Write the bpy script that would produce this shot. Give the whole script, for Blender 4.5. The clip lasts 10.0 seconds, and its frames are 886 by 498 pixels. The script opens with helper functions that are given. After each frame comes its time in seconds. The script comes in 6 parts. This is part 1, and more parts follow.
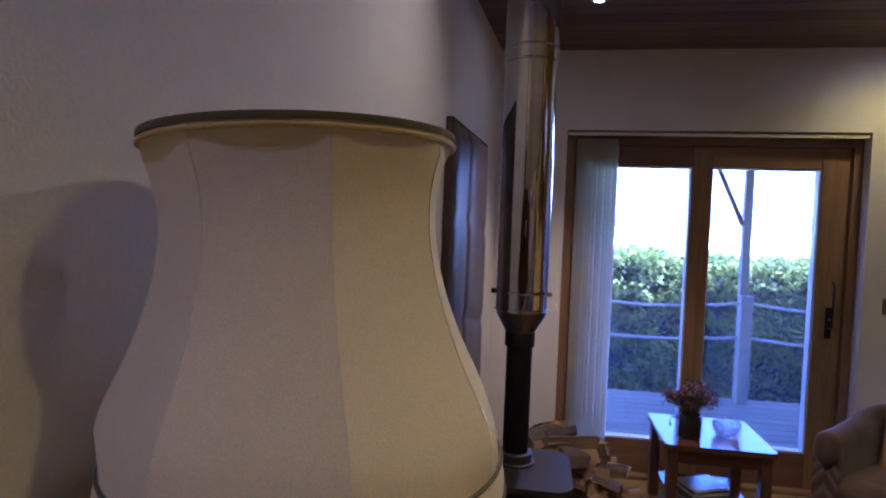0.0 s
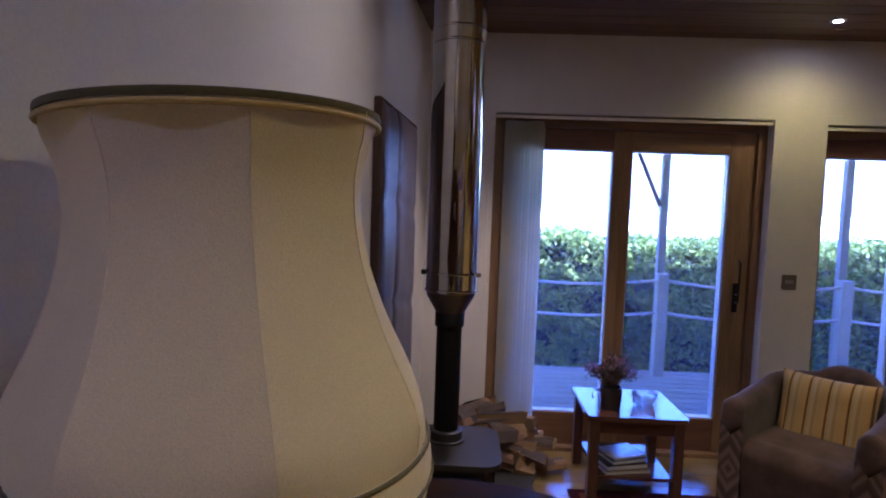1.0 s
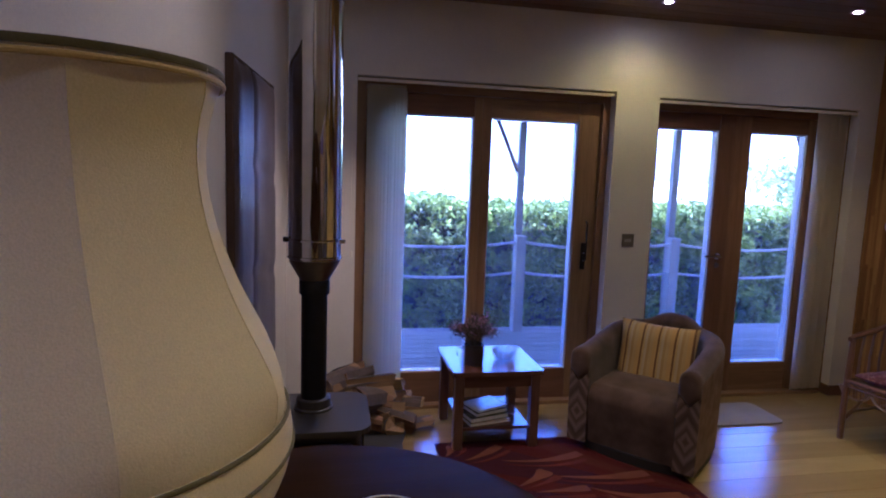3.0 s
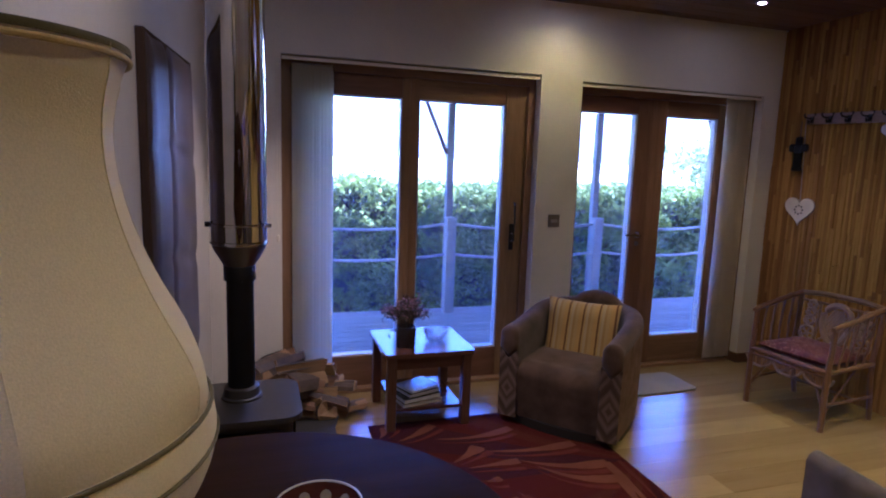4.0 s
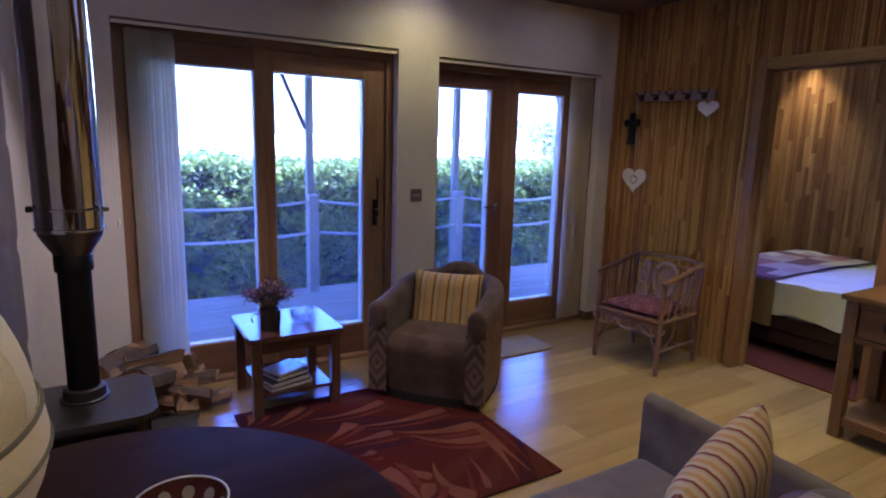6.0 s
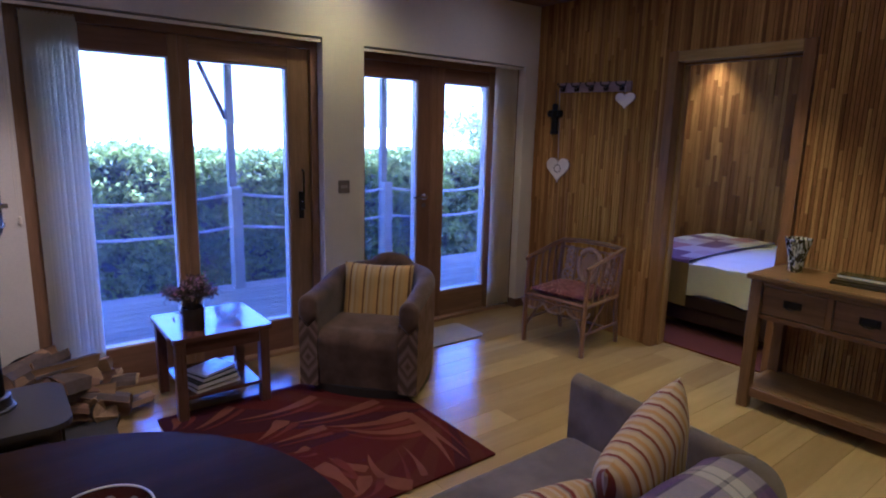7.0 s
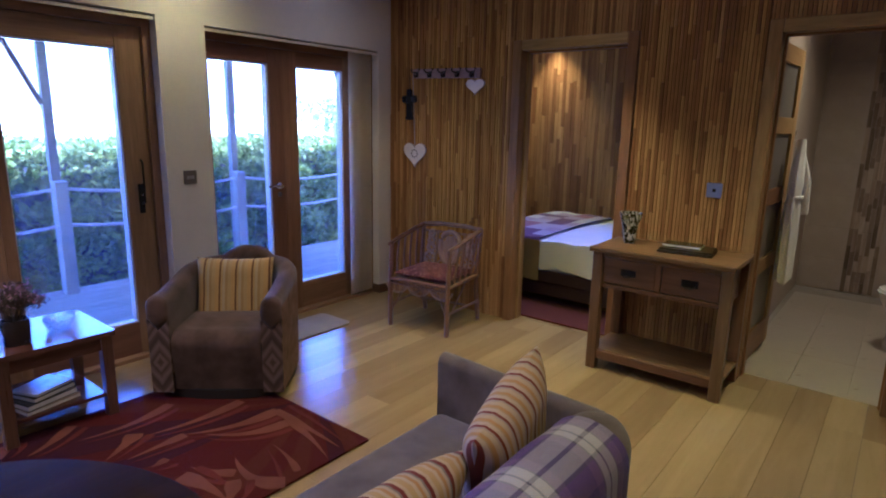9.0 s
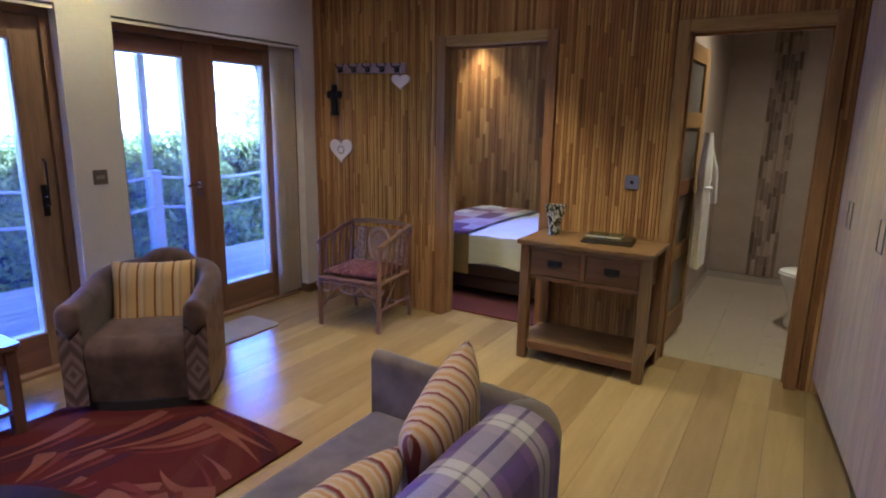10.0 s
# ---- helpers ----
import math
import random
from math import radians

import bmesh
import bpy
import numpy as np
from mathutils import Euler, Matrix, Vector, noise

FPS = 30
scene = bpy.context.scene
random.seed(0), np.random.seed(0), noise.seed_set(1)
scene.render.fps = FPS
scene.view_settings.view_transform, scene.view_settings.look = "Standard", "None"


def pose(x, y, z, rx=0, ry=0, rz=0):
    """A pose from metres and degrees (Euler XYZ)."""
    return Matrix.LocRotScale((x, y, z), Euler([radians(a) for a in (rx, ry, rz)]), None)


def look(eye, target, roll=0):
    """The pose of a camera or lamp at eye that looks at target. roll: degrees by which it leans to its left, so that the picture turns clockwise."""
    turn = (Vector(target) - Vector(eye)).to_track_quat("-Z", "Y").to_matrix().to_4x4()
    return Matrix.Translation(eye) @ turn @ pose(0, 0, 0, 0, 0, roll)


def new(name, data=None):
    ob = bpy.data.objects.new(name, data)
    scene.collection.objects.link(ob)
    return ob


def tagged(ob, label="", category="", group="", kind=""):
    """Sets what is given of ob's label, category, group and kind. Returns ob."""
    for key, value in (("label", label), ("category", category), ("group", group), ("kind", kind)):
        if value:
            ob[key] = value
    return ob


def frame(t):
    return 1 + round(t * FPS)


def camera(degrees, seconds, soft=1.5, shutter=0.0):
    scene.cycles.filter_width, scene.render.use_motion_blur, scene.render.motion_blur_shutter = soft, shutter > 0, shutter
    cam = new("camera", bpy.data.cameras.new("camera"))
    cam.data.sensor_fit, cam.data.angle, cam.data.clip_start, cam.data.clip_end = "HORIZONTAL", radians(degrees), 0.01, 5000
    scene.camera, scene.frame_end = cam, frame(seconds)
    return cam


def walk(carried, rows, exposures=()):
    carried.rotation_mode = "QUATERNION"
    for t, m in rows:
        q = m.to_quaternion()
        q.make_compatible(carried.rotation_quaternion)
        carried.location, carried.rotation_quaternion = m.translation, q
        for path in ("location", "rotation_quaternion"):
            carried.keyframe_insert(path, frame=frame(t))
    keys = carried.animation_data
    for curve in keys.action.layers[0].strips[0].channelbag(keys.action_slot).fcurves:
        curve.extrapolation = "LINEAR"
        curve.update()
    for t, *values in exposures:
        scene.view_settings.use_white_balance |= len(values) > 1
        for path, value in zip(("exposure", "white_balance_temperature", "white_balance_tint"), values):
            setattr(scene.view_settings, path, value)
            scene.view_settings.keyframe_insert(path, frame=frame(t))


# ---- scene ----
cam = camera(74.2, 10.0, soft=2.0)
PATH = [
    (0, (-0.0160, 0.0000, 1.48), (-0.5633, 3.4513, 1.3365), 2.121),
    (0.5, (-0.0131, 0.0001, 1.48), (-0.3659, 3.4758, 1.2936), 2.101),
    (1, (-0.0104, 0.0001, 1.48), (-0.1449, 3.4888, 1.2420), 2.043),
    (1.5, (-0.0075, -0.0001, 1.48), (0.0453, 3.4885, 1.1995), 2.013),
    (2, (-0.0048, -0.0004, 1.48), (0.2629, 3.4748, 1.1545), 2.037),
    (2.5, (-0.0019, -0.0009, 1.48), (0.4557, 3.4506, 1.1128), 2.013),
    (4, (0.0060, -0.0033, 1.48), (1.0586, 3.2975, 0.9743), 1.914),
    (4.5, (0.0086, -0.0044, 1.48), (1.2397, 3.2286, 0.9429), 1.851),
    (5, (0.0109, -0.0057, 1.48), (1.4369, 3.1404, 0.9116), 1.846),
    (5.5, (0.0133, -0.0070, 1.48), (1.6112, 3.0490, 0.8826), 1.727),
    (7, (0.0118, -0.0093, 1.48), (2.1242, 2.7003, 0.8120), 1.449),
    (7.5, (0.0112, -0.0099, 1.48), (2.2761, 2.5694, 0.7964), 1.415),
    (8, (0.0106, -0.0106, 1.48), (2.4272, 2.4215, 0.7767), 1.288),
    (8.5, (0.0100, -0.0112, 1.48), (2.5590, 2.2767, 0.7611), 1.216),
    (9, (0.0093, -0.0118, 1.48), (2.6927, 2.1131, 0.7495), 1.127),
    (9.5, (0.0086, -0.0123, 1.48), (2.8091, 1.9526, 0.7417), 1.053),
    (10, (0.0078, -0.0128, 1.48), (2.9263, 1.7680, 0.7320), 0.950),
]
walk(cam, [(t, look(eye, target, roll)) for t, eye, target, roll in PATH], [(0, 3.72, 3870, 53), (2.5, 3.56, 3880, 55), (4.5, 3.74, 3860, 56), (5.5, 3.76, 3840, 56), (7.5, 3.68, 3790, 55), (9, 4.04, 3760, 53), (10, 4.42, 3770, 53)])

# ---- light ----
world = bpy.data.worlds.new("sky")
scene.world = world
world.use_nodes = True
wn = world.node_tree.nodes
sky = wn.new("ShaderNodeTexSky")
sky.sky_type = "NISHITA"
sky.sun_disc = False
sky.sun_elevation = radians(65)
sky.sun_rotation = radians(160)
sky.air_density, sky.dust_density, sky.ozone_density = 1.0, 3.0, 1.5
world.node_tree.links.new(sky.outputs[0], wn["Background"].inputs[0])
wn["Background"].inputs[1].default_value = 0.15

sun = new("sun", bpy.data.lights.new("sun", "SUN"))
sun.data.energy, sun.data.angle, sun.data.color = 4.8, radians(0.6), (1.0, 0.95, 0.86)
sun.matrix_world = look((0, 0, 30), Vector((0, 0, 30)) - Vector((math.sin(radians(160)) * math.cos(radians(65)), math.cos(radians(160)) * math.cos(radians(65)), math.sin(radians(65)))))


def spot(x, y, z, watts, degrees, blend, colour):
    lamp = new("downlight_lamp", bpy.data.lights.new("downlight_lamp", "SPOT"))
    lamp.data.energy, lamp.data.color = watts, colour
    lamp.data.spot_size, lamp.data.spot_blend, lamp.data.shadow_soft_size = radians(degrees), blend, 0.03
    lamp.matrix_world = pose(x, y, z)
    return lamp


# recessed ceiling spotlights: x, y, watts, beam in degrees, colour; unseen ones are assumed
AMBER = (1.0, 0.72, 0.0)
LAMPS = [
    (0.22, 2.78, 7.5, 85, (1.0, 0.66, 0.18)),
    (1.88, 3.2, 1.2, 150, (1.0, 0.69, 0.03)),
    (3.0, 3.05, 2.2, 90, (1.0, 0.68, 0.1)),
    (3.12, 1.6, 8.0, 78, (1.0, 0.71, 0.0)),
    (0.02, 1.62, 0.9, 150, (1.0, 0.68, 0.16)),
    # added lamp standing in for window light; it shadows the lampshade on the wall
    (0.75, 1.3, 2.0, 150, (1.0, 0.68, 0.18)),
    (2.0, 2.0, 4.8, 85, (1.0, 0.66, 0.10)),
    (2.9, 0.4, 4.4, 92, (1.0, 0.73, 0.0)),
    # two unseen fill lamps, added and coloured to light the lampshade panels
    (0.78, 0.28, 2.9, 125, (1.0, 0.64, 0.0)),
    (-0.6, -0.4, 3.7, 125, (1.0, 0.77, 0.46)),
    (5.75, 3.15, 6.0, 76, AMBER),
    # unseen lamp placed and whitened to light the bedding
    (4.3, 1.9, 4.6, 62, (1.0, 0.85, 0.66)),
    (4.8, 0.1, 5.2, 160, (1.0, 0.71, 0.11)),
]


# ---- materials ----
def nodes_of(name, rough=0.6, metal=0.0):
    m = bpy.data.materials.new(name)
    m.use_nodes = True
    nt = m.node_tree
    b = nt.nodes["Principled BSDF"]
    b.inputs["Roughness"].default_value = rough
    b.inputs["Metallic"].default_value = metal
    return m, nt, b


def coords(nt, scale=(1, 1, 1), rot=(0, 0, 0), obj=True):
    tc = nt.nodes.new("ShaderNodeTexCoord")
    mp = nt.nodes.new("ShaderNodeMapping")
    mp.inputs["Scale"].default_value = scale
    mp.inputs["Rotation"].default_value = rot
    nt.links.new(tc.outputs["Object" if obj else "Generated"], mp.inputs[0])
    return mp.outputs[0]


def noise_tex(nt, vec, scale, detail=5, rough=0.55, distort=0.0):
    n = nt.nodes.new("ShaderNodeTexNoise")
    n.inputs["Scale"].default_value, n.inputs["Detail"].default_value = scale, detail
    n.inputs["Roughness"].default_value, n.inputs["Distortion"].default_value = rough, distort
    nt.links.new(vec, n.inputs["Vector"])
    return n.outputs["Fac"]


def ramp(nt, fac, stops, interp="LINEAR"):
    r = nt.nodes.new("ShaderNodeValToRGB")
    e = r.color_ramp
    e.interpolation = interp
    while len(e.elements) < len(stops):
        e.elements.new(0.5)
    for el, (p, c) in zip(e.elements, stops):
        el.position, el.color = p, (*c, 1)
    nt.links.new(fac, r.inputs[0])
    return r.outputs[0]


def mixed(nt, a, b, fac, mode="MIX"):
    m = nt.nodes.new("ShaderNodeMix")
    m.data_type, m.blend_type = "RGBA", mode
    for sock, val in ((m.inputs[0], fac), (m.inputs[6], a), (m.inputs[7], b)):
        if isinstance(val, (int, float)):
            sock.default_value = val
        elif isinstance(val, tuple):
            sock.default_value = (*val, 1)
        else:
            nt.links.new(val, sock)
    return m.outputs[2]


def maths(nt, op, a, b=0.0, c=None):
    m = nt.nodes.new("ShaderNodeMath")
    m.operation = op
    for sock, val in zip(m.inputs, (a, b) if c is None else (a, b, c)):
        if isinstance(val, (int, float)):
            sock.default_value = val
        else:
            nt.links.new(val, sock)
    return m.outputs[0]


def bump(nt, bsdf, height, strength=0.2, dist=0.01):
    b = nt.nodes.new("ShaderNodeBump")
    b.inputs["Strength"].default_value, b.inputs["Distance"].default_value = strength, dist
    nt.links.new(height, b.inputs["Height"])
    nt.links.new(b.outputs[0], bsdf.inputs["Normal"])


def tint(c, k):
    return tuple(min(1.0, v * k) for v in c)


def plain(name, colour, rough=0.6, vary=0.12, scale=6.0, metal=0.0, bumps=0.15, fine=180.0):
    """Painted, plastered or cast surface: broad blotches and a fine relief."""
    m, nt, b = nodes_of(name, rough, metal)
    v = coords(nt)
    big, small = noise_tex(nt, v, scale, 4), noise_tex(nt, v, fine, 3)
    c = ramp(nt, big, [(0.3, tint(colour, 1 - vary)), (0.7, tint(colour, 1 + vary))])
    c = mixed(nt, c, ramp(nt, small, [(0.35, (0.8,) * 3), (0.65, (1.0,) * 3)]), 0.35, "MULTIPLY")
    nt.links.new(c, b.inputs["Base Color"])
    r = maths(nt, "MULTIPLY_ADD", big, 0.16, rough - 0.08)
    nt.links.new(r, b.inputs["Roughness"])
    if bumps:
        bump(nt, b, small, bumps, 0.004)
    return m


def wood(name, light, dark, axis="x", rough=0.45, grain=1.0, vary=0.5, random_by="object", coat=0.0, spec=0.5, figure=0.5, relief=0.12, hues=0.03):
    """Timber with long grain along an axis; each piece gets its own tone."""
    m, nt, b = nodes_of(name, rough)
    stretch = {"x": (1.2, 14, 14), "y": (14, 1.2, 14), "z": (14, 14, 1.2)}[axis]
    v = coords(nt, tuple(s * grain for s in stretch))
    if random_by == "object":
        rnd = nt.nodes.new("ShaderNodeObjectInfo").outputs["Random"]
    else:
        rnd = nt.nodes.new("ShaderNodeNewGeometry").outputs["Random Per Island"]
    off = nt.nodes.new("ShaderNodeVectorMath")
    off.operation = "ADD"
    comb = nt.nodes.new("ShaderNodeCombineXYZ")
    for i, k in enumerate((37.0, 53.0, 71.0)):
        nt.links.new(maths(nt, "MULTIPLY", rnd, k), comb.inputs[i])
    nt.links.new(v, off.inputs[0])
    nt.links.new(comb.outputs[0], off.inputs[1])
    vec = off.outputs[0]
    g1 = noise_tex(nt, vec, 1.0, 6, 0.6, 0.6)
    g2 = noise_tex(nt, vec, 4.5, 4, 0.7)
    c = ramp(nt, g1, [(0.28, dark), (0.72, light)])
    c = mixed(nt, c, ramp(nt, g2, [(0.35, (0.62,) * 3), (0.6, (1.0,) * 3)]), figure, "MULTIPLY")
    k = maths(nt, "MULTIPLY_ADD", rnd, vary, 1 - vary * 0.5)
    hv = nt.nodes.new("ShaderNodeHueSaturation")
    nt.links.new(k, hv.inputs["Value"])
    nt.links.new(maths(nt, "MULTIPLY_ADD", rnd, hues, 0.502 - hues / 2), hv.inputs["Hue"])
    nt.links.new(c, hv.inputs["Color"])
    nt.links.new(hv.outputs[0], b.inputs["Base Color"])
    nt.links.new(maths(nt, "MULTIPLY_ADD", g2, min(0.2, relief * 1.6), rough - min(0.1, relief * 0.8)), b.inputs["Roughness"])
    b.inputs["Specular IOR Level"].default_value = spec
    b.inputs["Coat Weight"].default_value, b.inputs["Coat Roughness"].default_value = coat, 0.15
    bump(nt, b, g2, relief, 0.003)
    return m


def cloth(name, colour, rough=0.9, vary=0.12, weave=900.0, sheen=0.3, blotch=5.0):
    m, nt, b = nodes_of(name, rough)
    v = coords(nt)
    big = noise_tex(nt, v, blotch, 5)
    fine = noise_tex(nt, v, weave, 2)
    c = ramp(nt, big, [(0.3, tint(colour, 1 - vary)), (0.7, tint(colour, 1 + vary))])
    c = mixed(nt, c, ramp(nt, fine, [(0.3, (0.72,) * 3), (0.7, (1.0,) * 3)]), 0.5, "MULTIPLY")
    nt.links.new(c, b.inputs["Base Color"])
    b.inputs["Specular IOR Level"].default_value = 0.12
    b.inputs["Sheen Weight"].default_value = sheen
    b.inputs["Sheen Roughness"].default_value = 0.5
    bump(nt, b, fine, 0.25, 0.002)
    return m


def see_through(m, colour, share):
    """Let some light pass through a thin cloth."""
    nt = m.node_tree
    tr = nt.nodes.new("ShaderNodeBsdfTranslucent")
    tr.inputs[0].default_value = (*colour, 1)
    mx = nt.nodes.new("ShaderNodeMixShader")
    mx.inputs[0].default_value = share
    nt.links.new(nt.nodes["Principled BSDF"].outputs[0], mx.inputs[1])
    nt.links.new(tr.outputs[0], mx.inputs[2])
    nt.links.new(mx.outputs[0], nt.nodes["Material Output"].inputs[0])
    return m


def metal(name, colour, rough=0.25, vary=0.1):
    m = plain(name, colour, rough, vary, 8.0, 1.0, 0.03, 300.0)
    return m


def glass(name, colour=(1, 1, 1), rough=0.0, ior=1.45):
    m, nt, b = nodes_of(name, rough)
    b.inputs["Base Color"].default_value = (*colour, 1)
    b.inputs["Transmission Weight"].default_value = 1.0
    b.inputs["IOR"].default_value = ior
    return m


def glow(name, colour, strength):
    m, nt, b = nodes_of(name)
    b.inputs["Emission Color"].default_value = (*colour, 1)
    b.inputs["Emission Strength"].default_value = strength
    return m


PLASTER = plain("wall_plaster", (0.70, 0.65, 0.565), 0.85, 0.05, 2.0)
CEILING_WOOD = wood("ceiling_boards", (0.17, 0.085, 0.05), (0.09, 0.045, 0.03), "x", 0.5, 1.0, 0.5, "island")
OAK_FLOOR = wood("oak_floor_boards", (0.3, 0.208, 0.053), (0.245, 0.165, 0.04), "x", 0.22, 1.0, 0.34, spec=0.4, figure=0.07, relief=0.012, hues=0.01)
OAK = wood("oak_joinery", (0.32, 0.178, 0.02), (0.195, 0.104, 0.011), "z", 0.4, spec=0.2)
OAK_X = wood("oak_joinery_rail", (0.32, 0.178, 0.02), (0.195, 0.104, 0.011), "x", 0.4, spec=0.2)
OAK_Y = wood("oak_joinery_cross", (0.32, 0.178, 0.02), (0.195, 0.104, 0.011), "y", 0.4, spec=0.2)
DOOR_OAK = wood("dark_door_oak", (0.27, 0.145, 0.052), (0.165, 0.085, 0.032), "z", 0.45)
DOOR_OAK_X = wood("dark_door_oak_rail", (0.27, 0.145, 0.052), (0.165, 0.085, 0.032), "x", 0.45)
STRIP = wood("teak_strip", (0.385, 0.199, 0.009), (0.226, 0.111, 0.005), "z", 0.6, 1.0, 0.75, spec=0.05, hues=0.016)
STRIP_MANY = wood("teak_strips", (0.385, 0.196, 0.015), (0.225, 0.109, 0.009), "z", 0.6, 1.0, 0.8, "island", spec=0.1, hues=0.016)
DARK_BACK = plain("dark_backing", (0.05, 0.026, 0.014), 0.8)
PANE = see_through(glass("window_pane"), (1.0, 1.0, 1.0), 0.02)   # a little white translucency stands in for bright glare on the glass


# ---- building helpers ----
def add_box(bm, x0, y0, z0, x1, y1, z1, bevel=0.0, seg=2):
    vs = [bm.verts.new((x, y, z)) for x in (x0, x1) for y in (y0, y1) for z in (z0, z1)]
    for q in ((0, 1, 3, 2), (4, 6, 7, 5), (0, 4, 5, 1), (2, 3, 7, 6), (0, 2, 6, 4), (1, 5, 7, 3)):
        bm.faces.new([vs[k] for k in q])
    if bevel > 0:
        es = list({e for v in vs for e in v.link_edges})
        bmesh.ops.bevel(bm, geom=es, offset=bevel, segments=seg, profile=0.5, affect="EDGES")
    return bm


def box(x0, y0, z0, x1, y1, z1, bevel=0.0, seg=2):
    return add_box(bmesh.new(), x0, y0, z0, x1, y1, z1, bevel, seg)


def add_sheet(bm, fn, nu, nv, wrap_u=False, wrap_v=False):
    """A surface of nu by nv points, fn(u, v) with u and v from 0 to 1."""
    g = [[bm.verts.new(fn(i / (nu if wrap_u else nu - 1), j / (nv if wrap_v else nv - 1))) for j in range(nv)] for i in range(nu)]
    for i in range(nu if wrap_u else nu - 1):
        for j in range(nv if wrap_v else nv - 1):
            bm.faces.new((g[i][j], g[(i + 1) % nu][j], g[(i + 1) % nu][(j + 1) % nv], g[i][(j + 1) % nv]))
    return g


def add_lathe(bm, profile, seg=32, cx=0.0, cy=0.0, sx=1.0, sy=1.0):
    """Turned shape round z from (radius, height) points, bottom to top."""
    rings = []
    for r, z in profile:
        if r < 1e-5:
            rings.append([bm.verts.new((cx, cy, z))])
        else:
            rings.append([bm.verts.new((cx + r * sx * math.cos(2 * math.pi * k / seg), cy + r * sy * math.sin(2 * math.pi * k / seg), z)) for k in range(seg)])
    for a, b in zip(rings, rings[1:]):
        for k in range(seg):
            q = [a[k % len(a)], a[(k + 1) % len(a)], b[(k + 1) % len(b)], b[k % len(b)]]
            q = list(dict.fromkeys(q))
            if len(q) > 2:
                bm.faces.new(q)
    return bm


def lathe(profile, seg=32, cx=0.0, cy=0.0, sx=1.0, sy=1.0):
    return add_lathe(bmesh.new(), profile, seg, cx, cy, sx, sy)


def add_tube(bm, pts, r, seg=8, caps=True):
    """A round bar along points; r is one radius or one for each point."""
    pts = [Vector(p) for p in pts]
    rs = r if isinstance(r, (list, tuple)) else [r] * len(pts)
    rings, ref = [], None
    for i, p in enumerate(pts):
        d = (pts[min(i + 1, len(pts) - 1)] - pts[max(i - 1, 0)]).normalized()
        if ref is None or abs(d.dot(ref)) > 0.95:
            ref = Vector((0, 0, 1)) if abs(d.z) < 0.9 else Vector((1, 0, 0))
        a = d.cross(ref).normalized()
        b = d.cross(a)
        rings.append([bm.verts.new(p + rs[i] * (math.cos(2 * math.pi * k / seg) * a + math.sin(2 * math.pi * k / seg) * b)) for k in range(seg)])
    for a, b in zip(rings, rings[1:]):
        for k in range(seg):
            bm.faces.new((a[k], a[(k + 1) % seg], b[(k + 1) % seg], b[k]))
    if caps:
        bm.faces.new(rings[0][::-1])
        bm.faces.new(rings[-1])
    return bm


def tube(pts, r, seg=8):
    return add_tube(bmesh.new(), pts, r, seg)


def prism(outline, axis, a, b):
    """A flat outline pushed from a to b along an axis. The outline holds the two other coordinates in x, y, z order."""
    bm = bmesh.new()

    def at(p, t):
        return {"x": (t, p[0], p[1]), "y": (p[0], t, p[1]), "z": (p[0], p[1], t)}[axis]

    lo = [bm.verts.new(at(p, a)) for p in outline]
    hi = [bm.verts.new(at(p, b)) for p in outline]
    n = len(outline)
    bm.faces.new(lo)
    bm.faces.new(hi)
    for i in range(n):
        bm.faces.new((lo[i], lo[(i + 1) % n], hi[(i + 1) % n], hi[i]))
    return bm


def mesh_of(name, bm, material, smooth=False):
    bmesh.ops.recalc_face_normals(bm, faces=bm.faces)
    me = bpy.data.meshes.new(name)
    bm.to_mesh(me)
    bm.free()
    me.materials.append(material)
    if smooth:
        for p in me.polygons:
            p.use_smooth = True
        me.set_sharp_from_angle(angle=radians(42))
    return me


def part(name, bm, material, parent=None, label="", smooth=False):
    ob = new(name, mesh_of(name, bm, material, smooth))
    if parent is not None:
        ob.parent = parent
    if label:
        ob["label"] = label
    return ob


def thing(name, label, category, at=None, group=""):
    ob = new(name)
    ob.empty_display_size = 0.1
    if at is not None:
        ob.matrix_world = at
    return tagged(ob, label, category, group)


def structure(name, bm, material, label="", smooth=False):
    return tagged(part(name, bm, material, None, "", smooth), label, "", "", "structure")

# ---- the room ----
NORTH, EAST, CEIL = 3.548, 3.757, 2.53
WEST_SLOPE = 0.085          # the side wall by the stove is not quite square to the glazed wall


def west_x(y):
    return -0.262 - (NORTH - y) * WEST_SLOPE


D1 = (0.14, 1.773, 2.069)   # glazed opening: two x and the head
D2 = (2.076, 3.60, 2.05)

wall_north = structure("wall_north", prism([(-0.8, -0.3), (-0.8, 2.75), (4.3, 2.75), (4.3, -0.3), (D2[1], -0.3), (D2[1], D2[2]), (D2[0], D2[2]), (D2[0], -0.3), (D1[1], -0.3), (D1[1], D1[2]), (D1[0], D1[2]), (D1[0], -0.3)], "y", NORTH, NORTH + 0.26), PLASTER, "pale plastered wall with two glazed openings")
wall_west = structure("wall_west", prism([(west_x(4.0), 4.0), (west_x(-2.2), -2.2), (west_x(-2.2) - 0.2, -2.2), (west_x(4.0) - 0.2, 4.0)], "z", -0.3, 2.75), PLASTER, "pale plastered side wall behind the lamp")

# doorways in the clad wall
BED = (1.49, 2.265, 2.0)
BATH = (-0.064, 0.64, 2.0)
outline = [(-0.75, -0.3), (-0.75, 2.75), (NORTH, 2.75), (NORTH, -0.3), (BED[1], -0.3), (BED[1], BED[2]), (BED[0], BED[2]), (BED[0], -0.3), (BATH[1], -0.3), (BATH[1], BATH[2]), (BATH[0], BATH[2]), (BATH[0], -0.3)]
